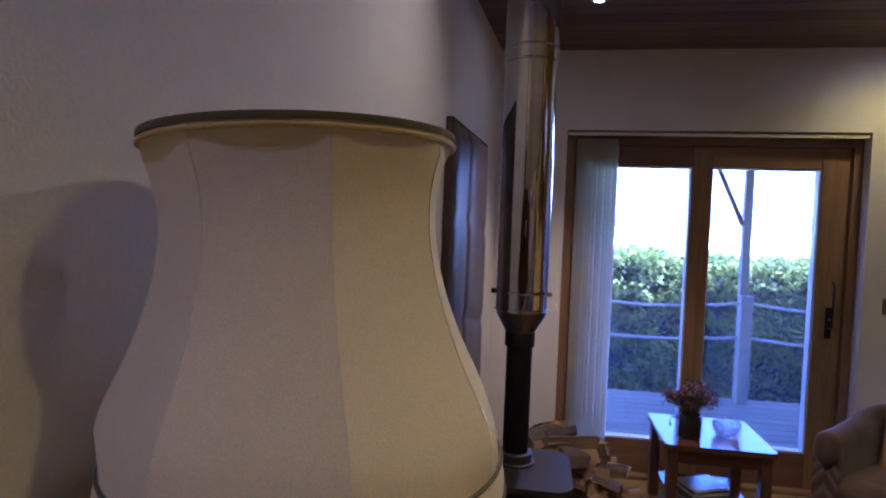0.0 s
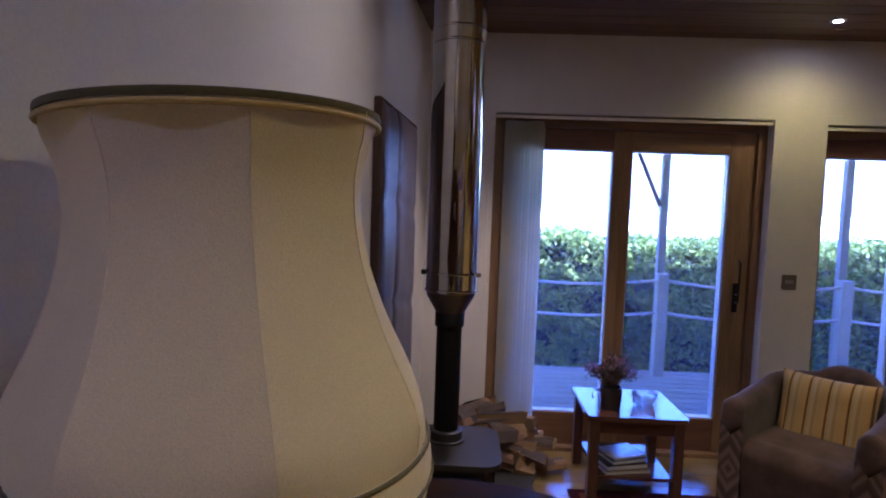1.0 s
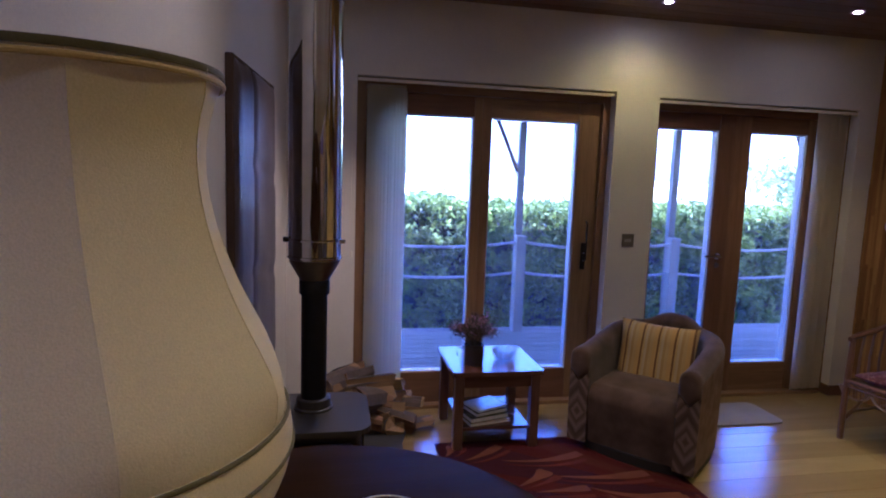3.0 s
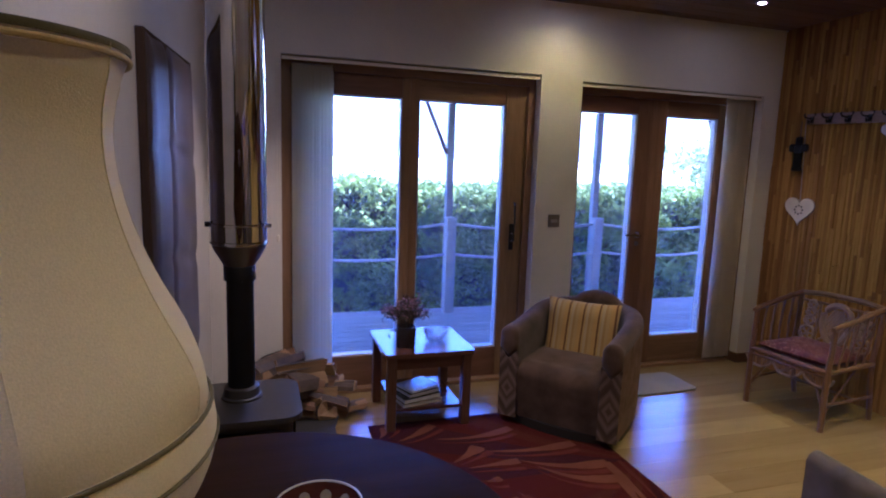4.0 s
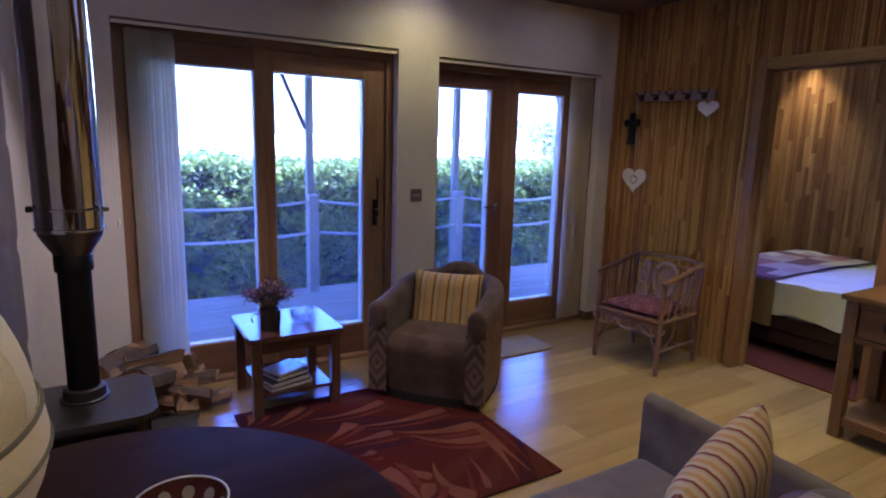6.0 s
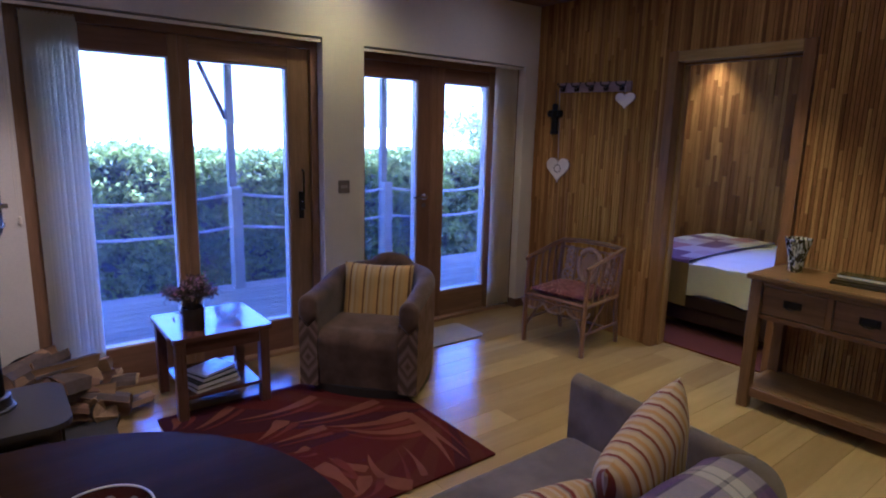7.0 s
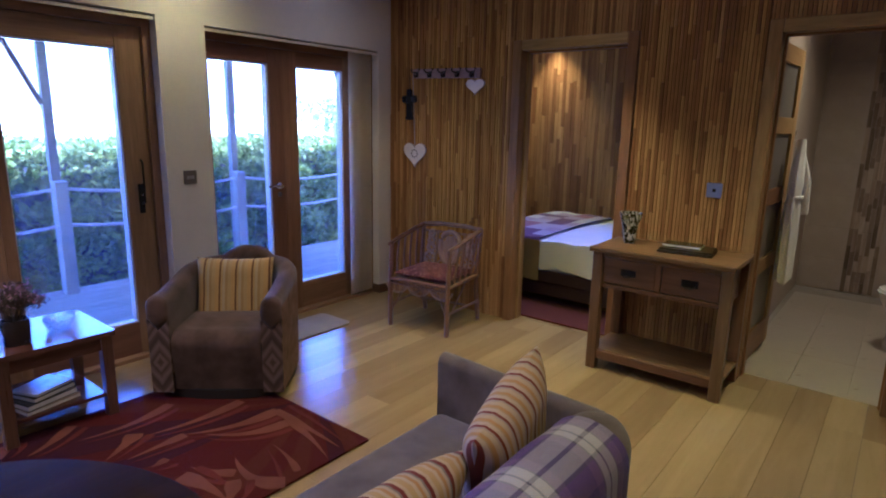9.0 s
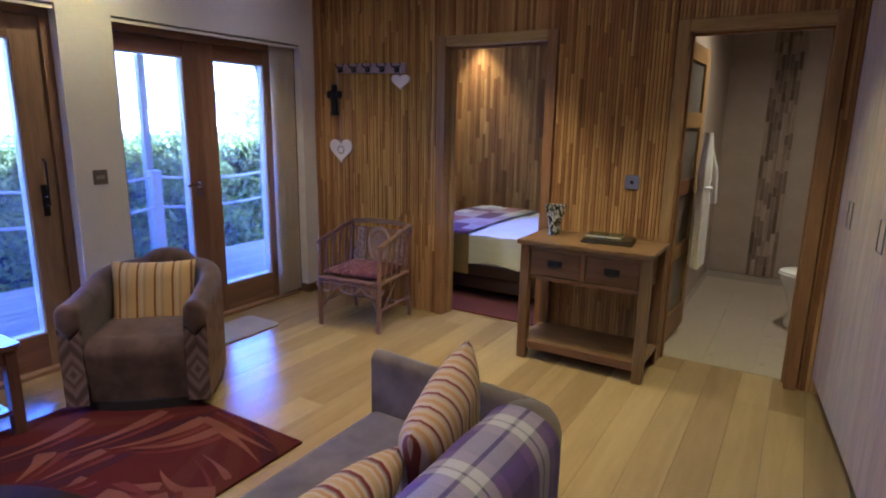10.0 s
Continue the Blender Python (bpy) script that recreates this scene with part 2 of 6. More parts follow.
wall_east = structure("wall_east", prism(outline, "x", EAST, EAST + 0.12), DARK_BACK, "wall clad in narrow upright strips of mixed brown hardwood")

floor = structure("floor", prism([(west_x(-1.7) - 0.1, -1.7), (EAST + 0.1, -1.7), (EAST + 0.1, NORTH + 0.1), (west_x(NORTH) - 0.1, NORTH + 0.1)], "z", -0.3, -0.02), DARK_BACK, "pale oak plank floor, lightly polished")
ceiling_bm = bmesh.new()
for k in range(50):
    y0 = -2.3 + k * 0.12
    add_box(ceiling_bm, -1.2, y0, CEIL, 4.4, y0 + 0.114, CEIL + 0.02)
add_box(ceiling_bm, -1.2, -2.4, CEIL + 0.012, 4.4, 4.2, CEIL + 0.15)
ceiling = structure("ceiling", ceiling_bm, CEILING_WOOD, "dark stained boarded ceiling")

# wardrobe front side and the back wall
CLOSET = pose(EAST, -0.19, 0, 0, 0, math.degrees(math.atan(0.121)))
wall_south = structure("wall_south", box(-1.3, -1.75, -0.3, 4.3, -1.55, 2.75), PLASTER, "plain plastered wall")


def frame_around(name, y0, y1, top, label):
    """Oak lining and architrave of an inner doorway."""
    t = tagged(new(name), label, "door frame", "", "structure")
    w, d = 0.065, 0.02
    x0 = EAST - d - 0.014
    part("jamb", box(x0, y1 - 0.003, 0, EAST + 0.14, y1 + w, top + w, 0.004), OAK, t)
    part("jamb", box(x0, y0 - w, 0, EAST + 0.14, y0 + 0.003, top + w, 0.004), OAK, t)
    part("head", box(x0 + 0.002, y0 + 0.0035, top - 0.003, EAST + 0.138, y1 - 0.0035, top + w, 0.004), OAK_Y, t)
    part("stop", box(EAST + 0.05, y1 - 0.016, 0, EAST + 0.09, y1 - 0.0035, top - 0.016), OAK, t)
    part("stop", box(EAST + 0.05, y0 + 0.0035, 0, EAST + 0.09, y0 + 0.016, top - 0.016), OAK, t)
    part("stop", box(EAST + 0.05, y0 + 0.0035, top - 0.016, EAST + 0.09, y1 - 0.0035, top - 0.0035), OAK_Y, t)
    return t


frame_around("door_frame_1", *BED, "plain oak door frame of the bedroom doorway")
frame_around("door_frame_2", *BATH, "plain oak door frame of the bathroom doorway")


def glazed_doors(name, opening, x_stiles, label, sashes):
    """A pair of glazed oak doors set in an opening. x_stiles: the edges of the panes."""
    x0, x1, top = opening
    t = tagged(new(name), label, "glazed door", "", "structure")
    y0 = NORTH + 0.085
    part("door_frame", box(x0, y0 - 0.01, 0, x0 + 0.05, y0 + 0.1, top), DOOR_OAK, t)
    part("door_frame", box(x1 - 0.05, y0 - 0.01, 0, x1, y0 + 0.1, top), DOOR_OAK, t)
    part("door_frame", box(x0 + 0.05, y0 - 0.01, top - 0.07, x1 - 0.05, y0 + 0.1, top), DOOR_OAK_X, t)
    part("threshold", box(x0 + 0.05, y0 - 0.04, -0.02, x1 - 0.05, y0 + 0.12, 0.022, 0.004), DOOR_OAK_X, t)
    zb, zt = 0.225, 1.875
    for (a0, a1), (g0, g1) in sashes:
        sash = part("sash", box(a0, y0 + 0.015, 0.0225, g0, y0 + 0.065, top - 0.0705, 0.003), DOOR_OAK, t)
        part("stile", box(g1, y0 + 0.015, 0.0225, a1, y0 + 0.065, top - 0.0705, 0.003), DOOR_OAK, sash)
        part("bottom_rail", box(g0, y0 + 0.017, 0.0225, g1, y0 + 0.063, zb, 0.003), DOOR_OAK_X, sash)
        part("top_rail", box(g0, y0 + 0.017, zt, g1, y0 + 0.063, top - 0.0705, 0.003), DOOR_OAK_X, sash)
        p = part("pane", box(g0 - 0.005, y0 + 0.036, zb - 0.005, g1 + 0.005, y0 + 0.044, zt + 0.005), PANE, sash)
        p.visible_shadow = False
        # pale glazing gasket
        b = 0.008
        gk = bmesh.new()
        add_box(gk, g0, y0 + 0.026, zb, g0 + b, y0 + 0.036, zt)
        add_box(gk, g1 - b, y0 + 0.026, zb, g1, y0 + 0.036, zt)
        add_box(gk, g0 + b, y0 + 0.026, zb, g1 - b, y0 + 0.036, zb + b)
        add_box(gk, g0 + b, y0 + 0.026, zt - b, g1 - b, y0 + 0.036, zt)
        part("gasket", gk, GASKET, sash)
        ob_ = bmesh.new()
        w = 0.007
        add_box(ob_, g0 - 0.003, y0 + 0.0445, zb - 0.003, g0 + w, y0 + 0.094, zt + 0.003)
        add_box(ob_, g1 - w, y0 + 0.0445, zb - 0.003, g1 + 0.003, y0 + 0.094, zt + 0.003)
        add_box(ob_, g0 + w, y0 + 0.0445, zb - 0.003, g1 - w, y0 + 0.094, zb + w)
        add_box(ob_, g0 + w, y0 + 0.0445, zt - w, g1 - w, y0 + 0.094, zt + 0.003)
        part("outer_bead", ob_, BEAD, sash, "pale metal glazing bead")
    return t


BEAD = plain("pale_metal_bead", (0.4, 0.4, 0.4), 0.4, 0.05)
GASKET = plain("pale_gasket", (0.55, 0.55, 0.57), 0.5, 0.05)
door_1 = glazed_doors("door_1", D1, None, "sliding glazed oak doors to the deck, closed", [((0.19, 0.9295), (0.245, 0.875)), ((0.93, 1.723), (0.985, 1.575))])
door_2 = glazed_doors("door_2", D2, None, "pair of closed glazed oak doors to the deck", [((2.126, 2.7195), (2.14, 2.60)), ((2.72, 3.55), (2.845, 3.30))])

# ---- outside the glazed doors ----
def numpy_mesh(name, verts, faces, material):
    me = bpy.data.meshes.new(name)
    me.from_pydata(verts, [], faces)
    me.materials.append(material)
    me.update()
    return me


def leaf_mat(name, a, b):
    m, nt, bs = nodes_of(name, 0.55)
    rnd = nt.nodes.new("ShaderNodeNewGeometry").outputs["Random Per Island"]
    v = coords(nt)
    n = noise_tex(nt, v, 3.0, 3)
    f = maths(nt, "MULTIPLY_ADD", n, 0.7, maths(nt, "MULTIPLY_ADD", rnd, 0.6, -0.2))
    nt.links.new(ramp(nt, f, [(0.2, a), (0.85, b)]), bs.inputs["Base Color"])
    bs.inputs["Specular IOR Level"].default_value = 0.15
    tr = nt.nodes.new("ShaderNodeBsdfTranslucent")
    tr.inputs[0].default_value = (*tint(b, 1.3), 1)
    mx = nt.nodes.new("ShaderNodeMixShader")
    mx.inputs[0].default_value = 0.24
    nt.links.new(bs.outputs[0], mx.inputs[1])
    nt.links.new(tr.outputs[0], mx.inputs[2])
    nt.links.new(mx.outputs[0], nt.nodes["Material Output"].inputs[0])
    return m


HEDGE_LEAF = leaf_mat("hedge_leaves", (0.024, 0.04, 0.006), (0.2, 0.26, 0.036))
TREE_LEAF = leaf_mat("tree_leaves", (0.09, 0.12, 0.04), (0.21, 0.25, 0.06))
BARK = plain("bark", (0.09, 0.065, 0.045), 0.9, 0.35, 14, 0, 0.5, 60)
DECK = wood("deck_boards", (0.3, 0.285, 0.24), (0.2, 0.19, 0.16), "x", 0.5, 1.0, 0.25)
POST = plain("painted_post", (0.21, 0.195, 0.155), 0.6, 0.1)
# the upright's backlit darkness against the sky is put into this grey
POST_BACKLIT = plain("backlit_post", (0.155, 0.145, 0.12), 0.7, 0.15)
ROPE = plain("pale_rope", (0.33, 0.31, 0.25), 0.8, 0.1, 30, 0, 0.6, 220)
GRASS = plain("dry_meadow", (0.42, 0.44, 0.25), 0.95, 0.2, 0.15, 0, 0.4, 3.0)

# ground, falling away from the house and rising to far hills
gx = np.concatenate([np.linspace(-3000, -60, 12), np.linspace(-40, 60, 26), np.linspace(80, 3000, 12)])
gy = np.concatenate([np.linspace(-400, -5, 6), np.linspace(0, 60, 24), np.linspace(80, 3500, 14)])
gv = [(x, y, -0.55 - 0.015 * max(0.0, min(y, 60)) + 0.0105 * max(0.0, y - 60) * (0.6 + 0.4 * math.sin(x * 0.004 + 1.0)) * (1 if y < 1500 else 0.9)) for x in gx for y in gy]
ny = len(gy)
gf = [(i * ny + j, (i + 1) * ny + j, (i + 1) * ny + j + 1, i * ny + j + 1) for i in range(len(gx) - 1) for j in range(ny - 1)]
ground = tagged(new("ground", numpy_mesh("ground", gv, gf, GRASS)), "pale sunlit meadow running to the horizon", "ground", "", "structure")

# deck with boards along the house
deck = tagged(new("deck"), "grey weathered timber deck outside the glazed doors", "deck", "", "structure")
part("joists", box(-3.0, NORTH + 0.27, -0.3, 9.0, 5.76, -0.085), DARK_BACK, deck)


def deck_board():
    """A board with shallow grooves along its top."""
    w = 0.131
    pts = [(0, -0.028), (w, -0.028)]
    n = 9
    for k in range(n, -1, -1):
        x = w * k / n
        if k < n:
            pts += [(x + w / n * 0.62, 0.0), (x + w / n * 0.55, -0.004)]
        pts += [(x + w / n * 0.07, -0.004), (x, 0.0)] if 0 < k else [(0, 0.0)]
    return prism(pts, "x", 0, 12.0)


board_me = mesh_of("deck_board", deck_board(), DECK)
y = NORTH + 0.275
while y < 5.72:
    ob = new("deck_board", board_me)
    ob.parent = deck
    ob.location = (-3.0, y, -0.055)
    y += 0.145

POSTS = [0.17, 1.885, 3.60, 5.315, 7.03]
RAIL_Y = 5.67
for x in POSTS:
    t = thing("deck_post", "pale grey square deck post with a taller slim post behind it", "post", pose(x, RAIL_Y, -0.055), "posts along the deck edge")
    low = box(-0.05, -0.05, 0, 0.05, 0.05, 0.975, 0.006)
    part("newel", low, POST, t)
    part("newel_cap", box(-0.056, -0.056, 0.976, 0.056, 0.056, 0.992, 0.005), POST, t)
    part("upright", box(-0.035, 0.052, 0, 0.035, 0.12, 2.13, 0.004), POST_BACKLIT, t, "grey upright, its backlit darkness put in the colour")
for a, b in zip(POSTS, POSTS[1:]):
    for z in (0.87, 0.555):
        pts = []
        for k in range(17):
            u = k / 16
            pts.append((a + 0.051 + (b - a - 0.102) * u, RAIL_Y, z - 0.17 * u * (1 - u) * (1.4 if z > 0.7 else 1.2)))
        r = part("rope_rail", tube(pts, 0.014, 8), ROPE, None, "", True)
        tagged(r, "pale sagging rope rail between the deck posts", "rope", "rope rails")
canopy = tagged(new("canopy"), "boarded canopy roof over the deck on slim posts", "canopy", "", "structure")
part("beam", box(-3.0, RAIL_Y + 0.02, 2.08, 9.0, RAIL_Y + 0.12, 2.2), POST, canopy)
roof = bmesh.new()
add_sheet(roof, lambda u, v: (-3.0 + 12 * u, NORTH + 0.262 + 2.1 * v, 2.55 - 0.3 * v), 2, 2)
add_sheet(roof, lambda u, v: (-3.0 + 12 * u, NORTH + 0.262 + 2.1 * v, 2.58 - 0.3 * v), 2, 2)
part("roof", roof, POST, canopy)
for x in (1.885, 5.315):
    br = bmesh.new()
    add_tube(br, [(x - 0.04, RAIL_Y + 0.07, 1.58), (x - 0.27, RAIL_Y + 0.07, 2.09)], 0.022, 6)
    part("brace", br, BARK, canopy)

# hedge
HEDGE_X, HEDGE_Y, HEDGE_TOP = (-7.0, 14.0), (6.45, 7.6), 1.16
core = bmesh.new()


def hedge_core(u, v):
    x = HEDGE_X[0] + (HEDGE_X[1] - HEDGE_X[0]) * u
    n = noise.noise((x * 1.3, v * 5, 2.0)) * 0.1
    prof = [(HEDGE_Y[0] + 0.36, -0.6), (HEDGE_Y[0] + 0.32, 0.4), (HEDGE_Y[0] + 0.36, HEDGE_TOP - 0.08), (HEDGE_Y[1] - 0.15, HEDGE_TOP - 0.08), (HEDGE_Y[1] - 0.1, -0.6)]
    k = v * 4
    i = min(3, int(k))
    a, b = prof[i], prof[i + 1]
    return (x, a[0] + (b[0] - a[0]) * (k - i) + n, a[1] + (b[1] - a[1]) * (k - i) + n)


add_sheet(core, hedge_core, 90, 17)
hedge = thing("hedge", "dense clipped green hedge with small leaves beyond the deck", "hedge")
# dark sheet stands in for the shade deep between the leaves
HEDGE_CORE = plain("hedge_inner_shade", (0.016, 0.02, 0.007), 0.9, 0.4, 8)
part("shaded_core", core, HEDGE_CORE, hedge)


def leaves(n, place, size, seed):
    """n small folded leaves; place(rng, n) gives their centres."""
    rng = np.random.default_rng(seed)
    c = place(rng, n)
    n = len(c)
    d = rng.normal(size=(n, 3)); d /= np.linalg.norm(d, axis=1)[:, None]
    e = np.cross(d, rng.normal(size=(n, 3))); e /= np.linalg.norm(e, axis=1)[:, None]
    s = size * rng.uniform(0.6, 1.3, n)[:, None]
    quad = np.stack([c - d * s, c + e * s * 0.45, c + d * s, c - e * s * 0.45], 1).reshape(-1, 3)
    f = np.arange(4 * n).reshape(-1, 4)
    return quad.tolist(), f.tolist()


def hedge_place(rng, n):
    x = rng.uniform(-1.6, 9.4, n)
    on_top = rng.random(n) < 0.3
    lump = np.sin(x * 2.1) * 0.03 + np.sin(x * 5.7 + 1) * 0.03 + np.sin(x * 13.0) * 0.02
    z = np.where(on_top, HEDGE_TOP + lump + rng.normal(0, 0.035, n), rng.uniform(-0.5, HEDGE_TOP + 0.02, n) + lump)
    y = np.where(on_top, rng.uniform(HEDGE_Y[0], HEDGE_Y[1], n), HEDGE_Y[0] + 0.08 + np.abs(rng.normal(0, 0.11, n)) + 0.07 * np.sin(x * 3.3 + z * 4))
    c = np.stack([x, y, z], 1)[:3200]
    # sprigs: each bunch of leaves crowds round a twig end
    pick = rng.integers(0, len(c), n)
    return c[pick] + rng.normal(0, 1, (n, 3)) * np.array([0.055, 0.045, 0.04])


lv, lf = leaves(110000, hedge_place, 0.038, 3)
tagged(part("leaves", bmesh.new(), HEDGE_LEAF, hedge), "", "", "", "stuff").data = numpy_mesh("leaves", lv, lf, HEDGE_LEAF)


def tree(x, y, height, spread, seed, n, base=-0.6):
    t = thing("tree", "broad leafy tree beyond the hedge", "tree", pose(x, y, base), "trees beyond the hedge")
    rng = random.Random(seed)
    tr = bmesh.new()
    add_tube(tr, [(0, 0, 0), (0.05, 0, height * 0.25), (0.0, 0.05, height * 0.5), (0.08, 0, height * 0.85)], [0.16, 0.13, 0.1, 0.03], 9)
    tips = []
    for k in range(16):
        a, h = rng.random() * 6.28, height * (0.28 + 0.55 * rng.random())
        r = spread * (0.5 + 0.5 * rng.random()) * (1.15 - 0.6 * h / height)
        end = Vector((math.cos(a) * r, math.sin(a) * r, h + r * 0.35))
        mid = Vector((math.cos(a) * r * 0.5, math.sin(a) * r * 0.5, h + r * 0.25))
        add_tube(tr, [(0, 0, h), mid, end], [0.05, 0.03, 0.012], 6)
        tips += [mid, end, (mid + end) / 2]
    part("trunk", tr, BARK, t, "", True)

    def place(g, m):
        c = np.array([list(tips[i]) for i in g.integers(0, len(tips), m)])
        return c + g.normal(0, 1, (m, 3)) * np.array([0.3, 0.3, 0.2]) * spread / 2.2

    a, b = leaves(n, place, 0.07, seed)
    part("crown", bmesh.new(), TREE_LEAF, t).data = numpy_mesh("crown", a, b, TREE_LEAF)
    return t


tree(10.6, 10.6, 4.4, 2.2, 5, 9000)
# far woods, with the distance haze put into their pale colour
FAR_HAZE = plain("far_woods", (0.42, 0.46, 0.47), 0.95, 0.3, 0.05)
fw = bmesh.new()


def woods(u, v):
    x = -260 + 640 * u
    h = (9 + 6 * noise.noise((x * 0.03, 1.0, 0)) + 4 * noise.noise((x * 0.11, 5.0, 0))) * (1 if noise.noise((x * 0.012, 9.0, 0)) > -0.15 else 0.25)
    return (x, 420 + 30 * math.sin(u * 5), 1.0 + 0.55 * h * v)


add_sheet(fw, woods, 160, 3)
tagged(part("far_woods", fw, FAR_HAZE), "line of far woods, haze painted into their pale colour", "woods", "", "stuff")

# ---- materials of the furniture ----
def stripes(name, bands, period, axis=0, rough=0.85, wob=0.004):
    """Woven stripes: bands is a list of (share of the period, colour)."""
    m, nt, b = nodes_of(name, rough)
    v = coords(nt)
    sep = nt.nodes.new("ShaderNodeSeparateXYZ")
    nt.links.new(v, sep.inputs[0])
    wobble = noise_tex(nt, v, 9.0, 3)
    t = maths(nt, "ADD", sep.outputs[axis], maths(nt, "MULTIPLY", wobble, wob))
    t = maths(nt, "FRACT", maths(nt, "DIVIDE", maths(nt, "ADD", t, 10.0), period))
    c = ramp(nt, t, bands, "CONSTANT")
    fine = noise_tex(nt, v, 700.0, 2)
    big = noise_tex(nt, v, 7.0, 3)
    c = mixed(nt, c, ramp(nt, fine, [(0.3, (0.7,) * 3), (0.7, (1.0,) * 3)]), 0.45, "MULTIPLY")
    c = mixed(nt, c, ramp(nt, big, [(0.3, (0.85,) * 3), (0.7, (1.0,) * 3)]), 0.5, "MULTIPLY")
    nt.links.new(c, b.inputs["Base Color"])
    b.inputs["Specular IOR Level"].default_value = 0.12
    b.inputs["Sheen Weight"].default_value = 0.1
    bump(nt, b, fine, 0.25, 0.002)
    return m


def plaid(name):
    """Purple checked wool: two sets of bands laid over each other."""
    m, nt, b = nodes_of(name, 0.95)
    v = coords(nt)
    sep = nt.nodes.new("ShaderNodeSeparateXYZ")
    nt.links.new(v, sep.inputs[0])
    purple, lilac, white, slate = (0.07, 0.035, 0.28), (0.16, 0.09, 0.36), (0.5, 0.47, 0.55), (0.12, 0.11, 0.19)
    bands = [(0.0, purple), (0.28, lilac), (0.40, slate), (0.425, white), (0.52, slate), (0.55, white), (0.68, slate), (0.70, lilac), (0.84, purple)]

    def fold(socket, period, shift):
        return ramp(nt, maths(nt, "FRACT", maths(nt, "DIVIDE", maths(nt, "ADD", socket, shift), period)), bands, "CONSTANT")

    across = fold(sep.outputs[0], 0.26, 10.03)
    run = maths(nt, "MULTIPLY", maths(nt, "ARCTAN2", maths(nt, "SUBTRACT", sep.outputs[1], 0.6), maths(nt, "SUBTRACT", sep.outputs[2], 0.45)), 0.16)
    along = fold(run, 0.28, 2.968)
    fine = noise_tex(nt, v, 600.0, 2)
    c = mixed(nt, across, along, ramp_fac(nt, fine))
    c = mixed(nt, c, ramp(nt, fine, [(0.3, (0.65,) * 3), (0.7, (1.0,) * 3)]), 0.5, "MULTIPLY")
    nt.links.new(c, b.inputs["Base Color"])
    b.inputs["Specular IOR Level"].default_value = 0.12
    b.inputs["Sheen Weight"].default_value = 0.15
    bump(nt, b, fine, 0.4, 0.003)
    return m


def ramp_fac(nt, fine):
    return maths(nt, "MULTIPLY_ADD", fine, 0.3, 0.35)


def swirl_rug(name):
    """Tufted rug: sweeping blades of red, rust and plum."""
    m, nt, b = nodes_of(name, 0.95)
    v = coords(nt)
    sep = nt.nodes.new("ShaderNodeSeparateXYZ")
    nt.links.new(v, sep.inputs[0])
    warp = noise_tex(nt, v, 1.3, 1, 0.3)

    def fan(cx, cy, blades, bend):
        """Angle and distance round a point, bent into blades."""
        dx = maths(nt, "SUBTRACT", sep.outputs[0], cx)
        dy = maths(nt, "SUBTRACT", sep.outputs[1], cy)
        rad = maths(nt, "SQRT", maths(nt, "ADD", maths(nt, "MULTIPLY", dx, dx), maths(nt, "MULTIPLY", dy, dy)))
        a = maths(nt, "ADD", maths(nt, "MULTIPLY", maths(nt, "ARCTAN2", dy, dx), blades / 6.2832), maths(nt, "MULTIPLY", rad, bend))
        return maths(nt, "ADD", a, maths(nt, "MULTIPLY", warp, 1.1)), rad

    a, rad = fan(1.86, 2.36, 46, 1.6)
    wn_ = nt.nodes.new("ShaderNodeTexWhiteNoise")
    wn_.noise_dimensions = "1D"
    nt.links.new(maths(nt, "FLOOR", a), wn_.inputs["W"])
    base = ramp(nt, wn_.outputs[0], [(0.0, (0.066, 0.0114, 0.0077)), (0.3, (0.041, 0.0102, 0.0154)), (0.46, (0.066, 0.0102, 0.0077)), (0.6, (0.028, 0.0077, 0.0089)), (0.74, (0.073, 0.0179, 0.0077)), (0.88, (0.047, 0.0114, 0.0154))], "CONSTANT")
    c = base
    fine = noise_tex(nt, v, 420.0, 3)
    c = mixed(nt, c, ramp(nt, fine, [(0.3, (0.55,) * 3), (0.7, (1.0,) * 3)]), 0.6, "MULTIPLY")
    nt.links.new(c, b.inputs["Base Color"])
    b.inputs["Specular IOR Level"].default_value = 0.08
    bump(nt, b, fine, 0.6, 0.006)
    return m


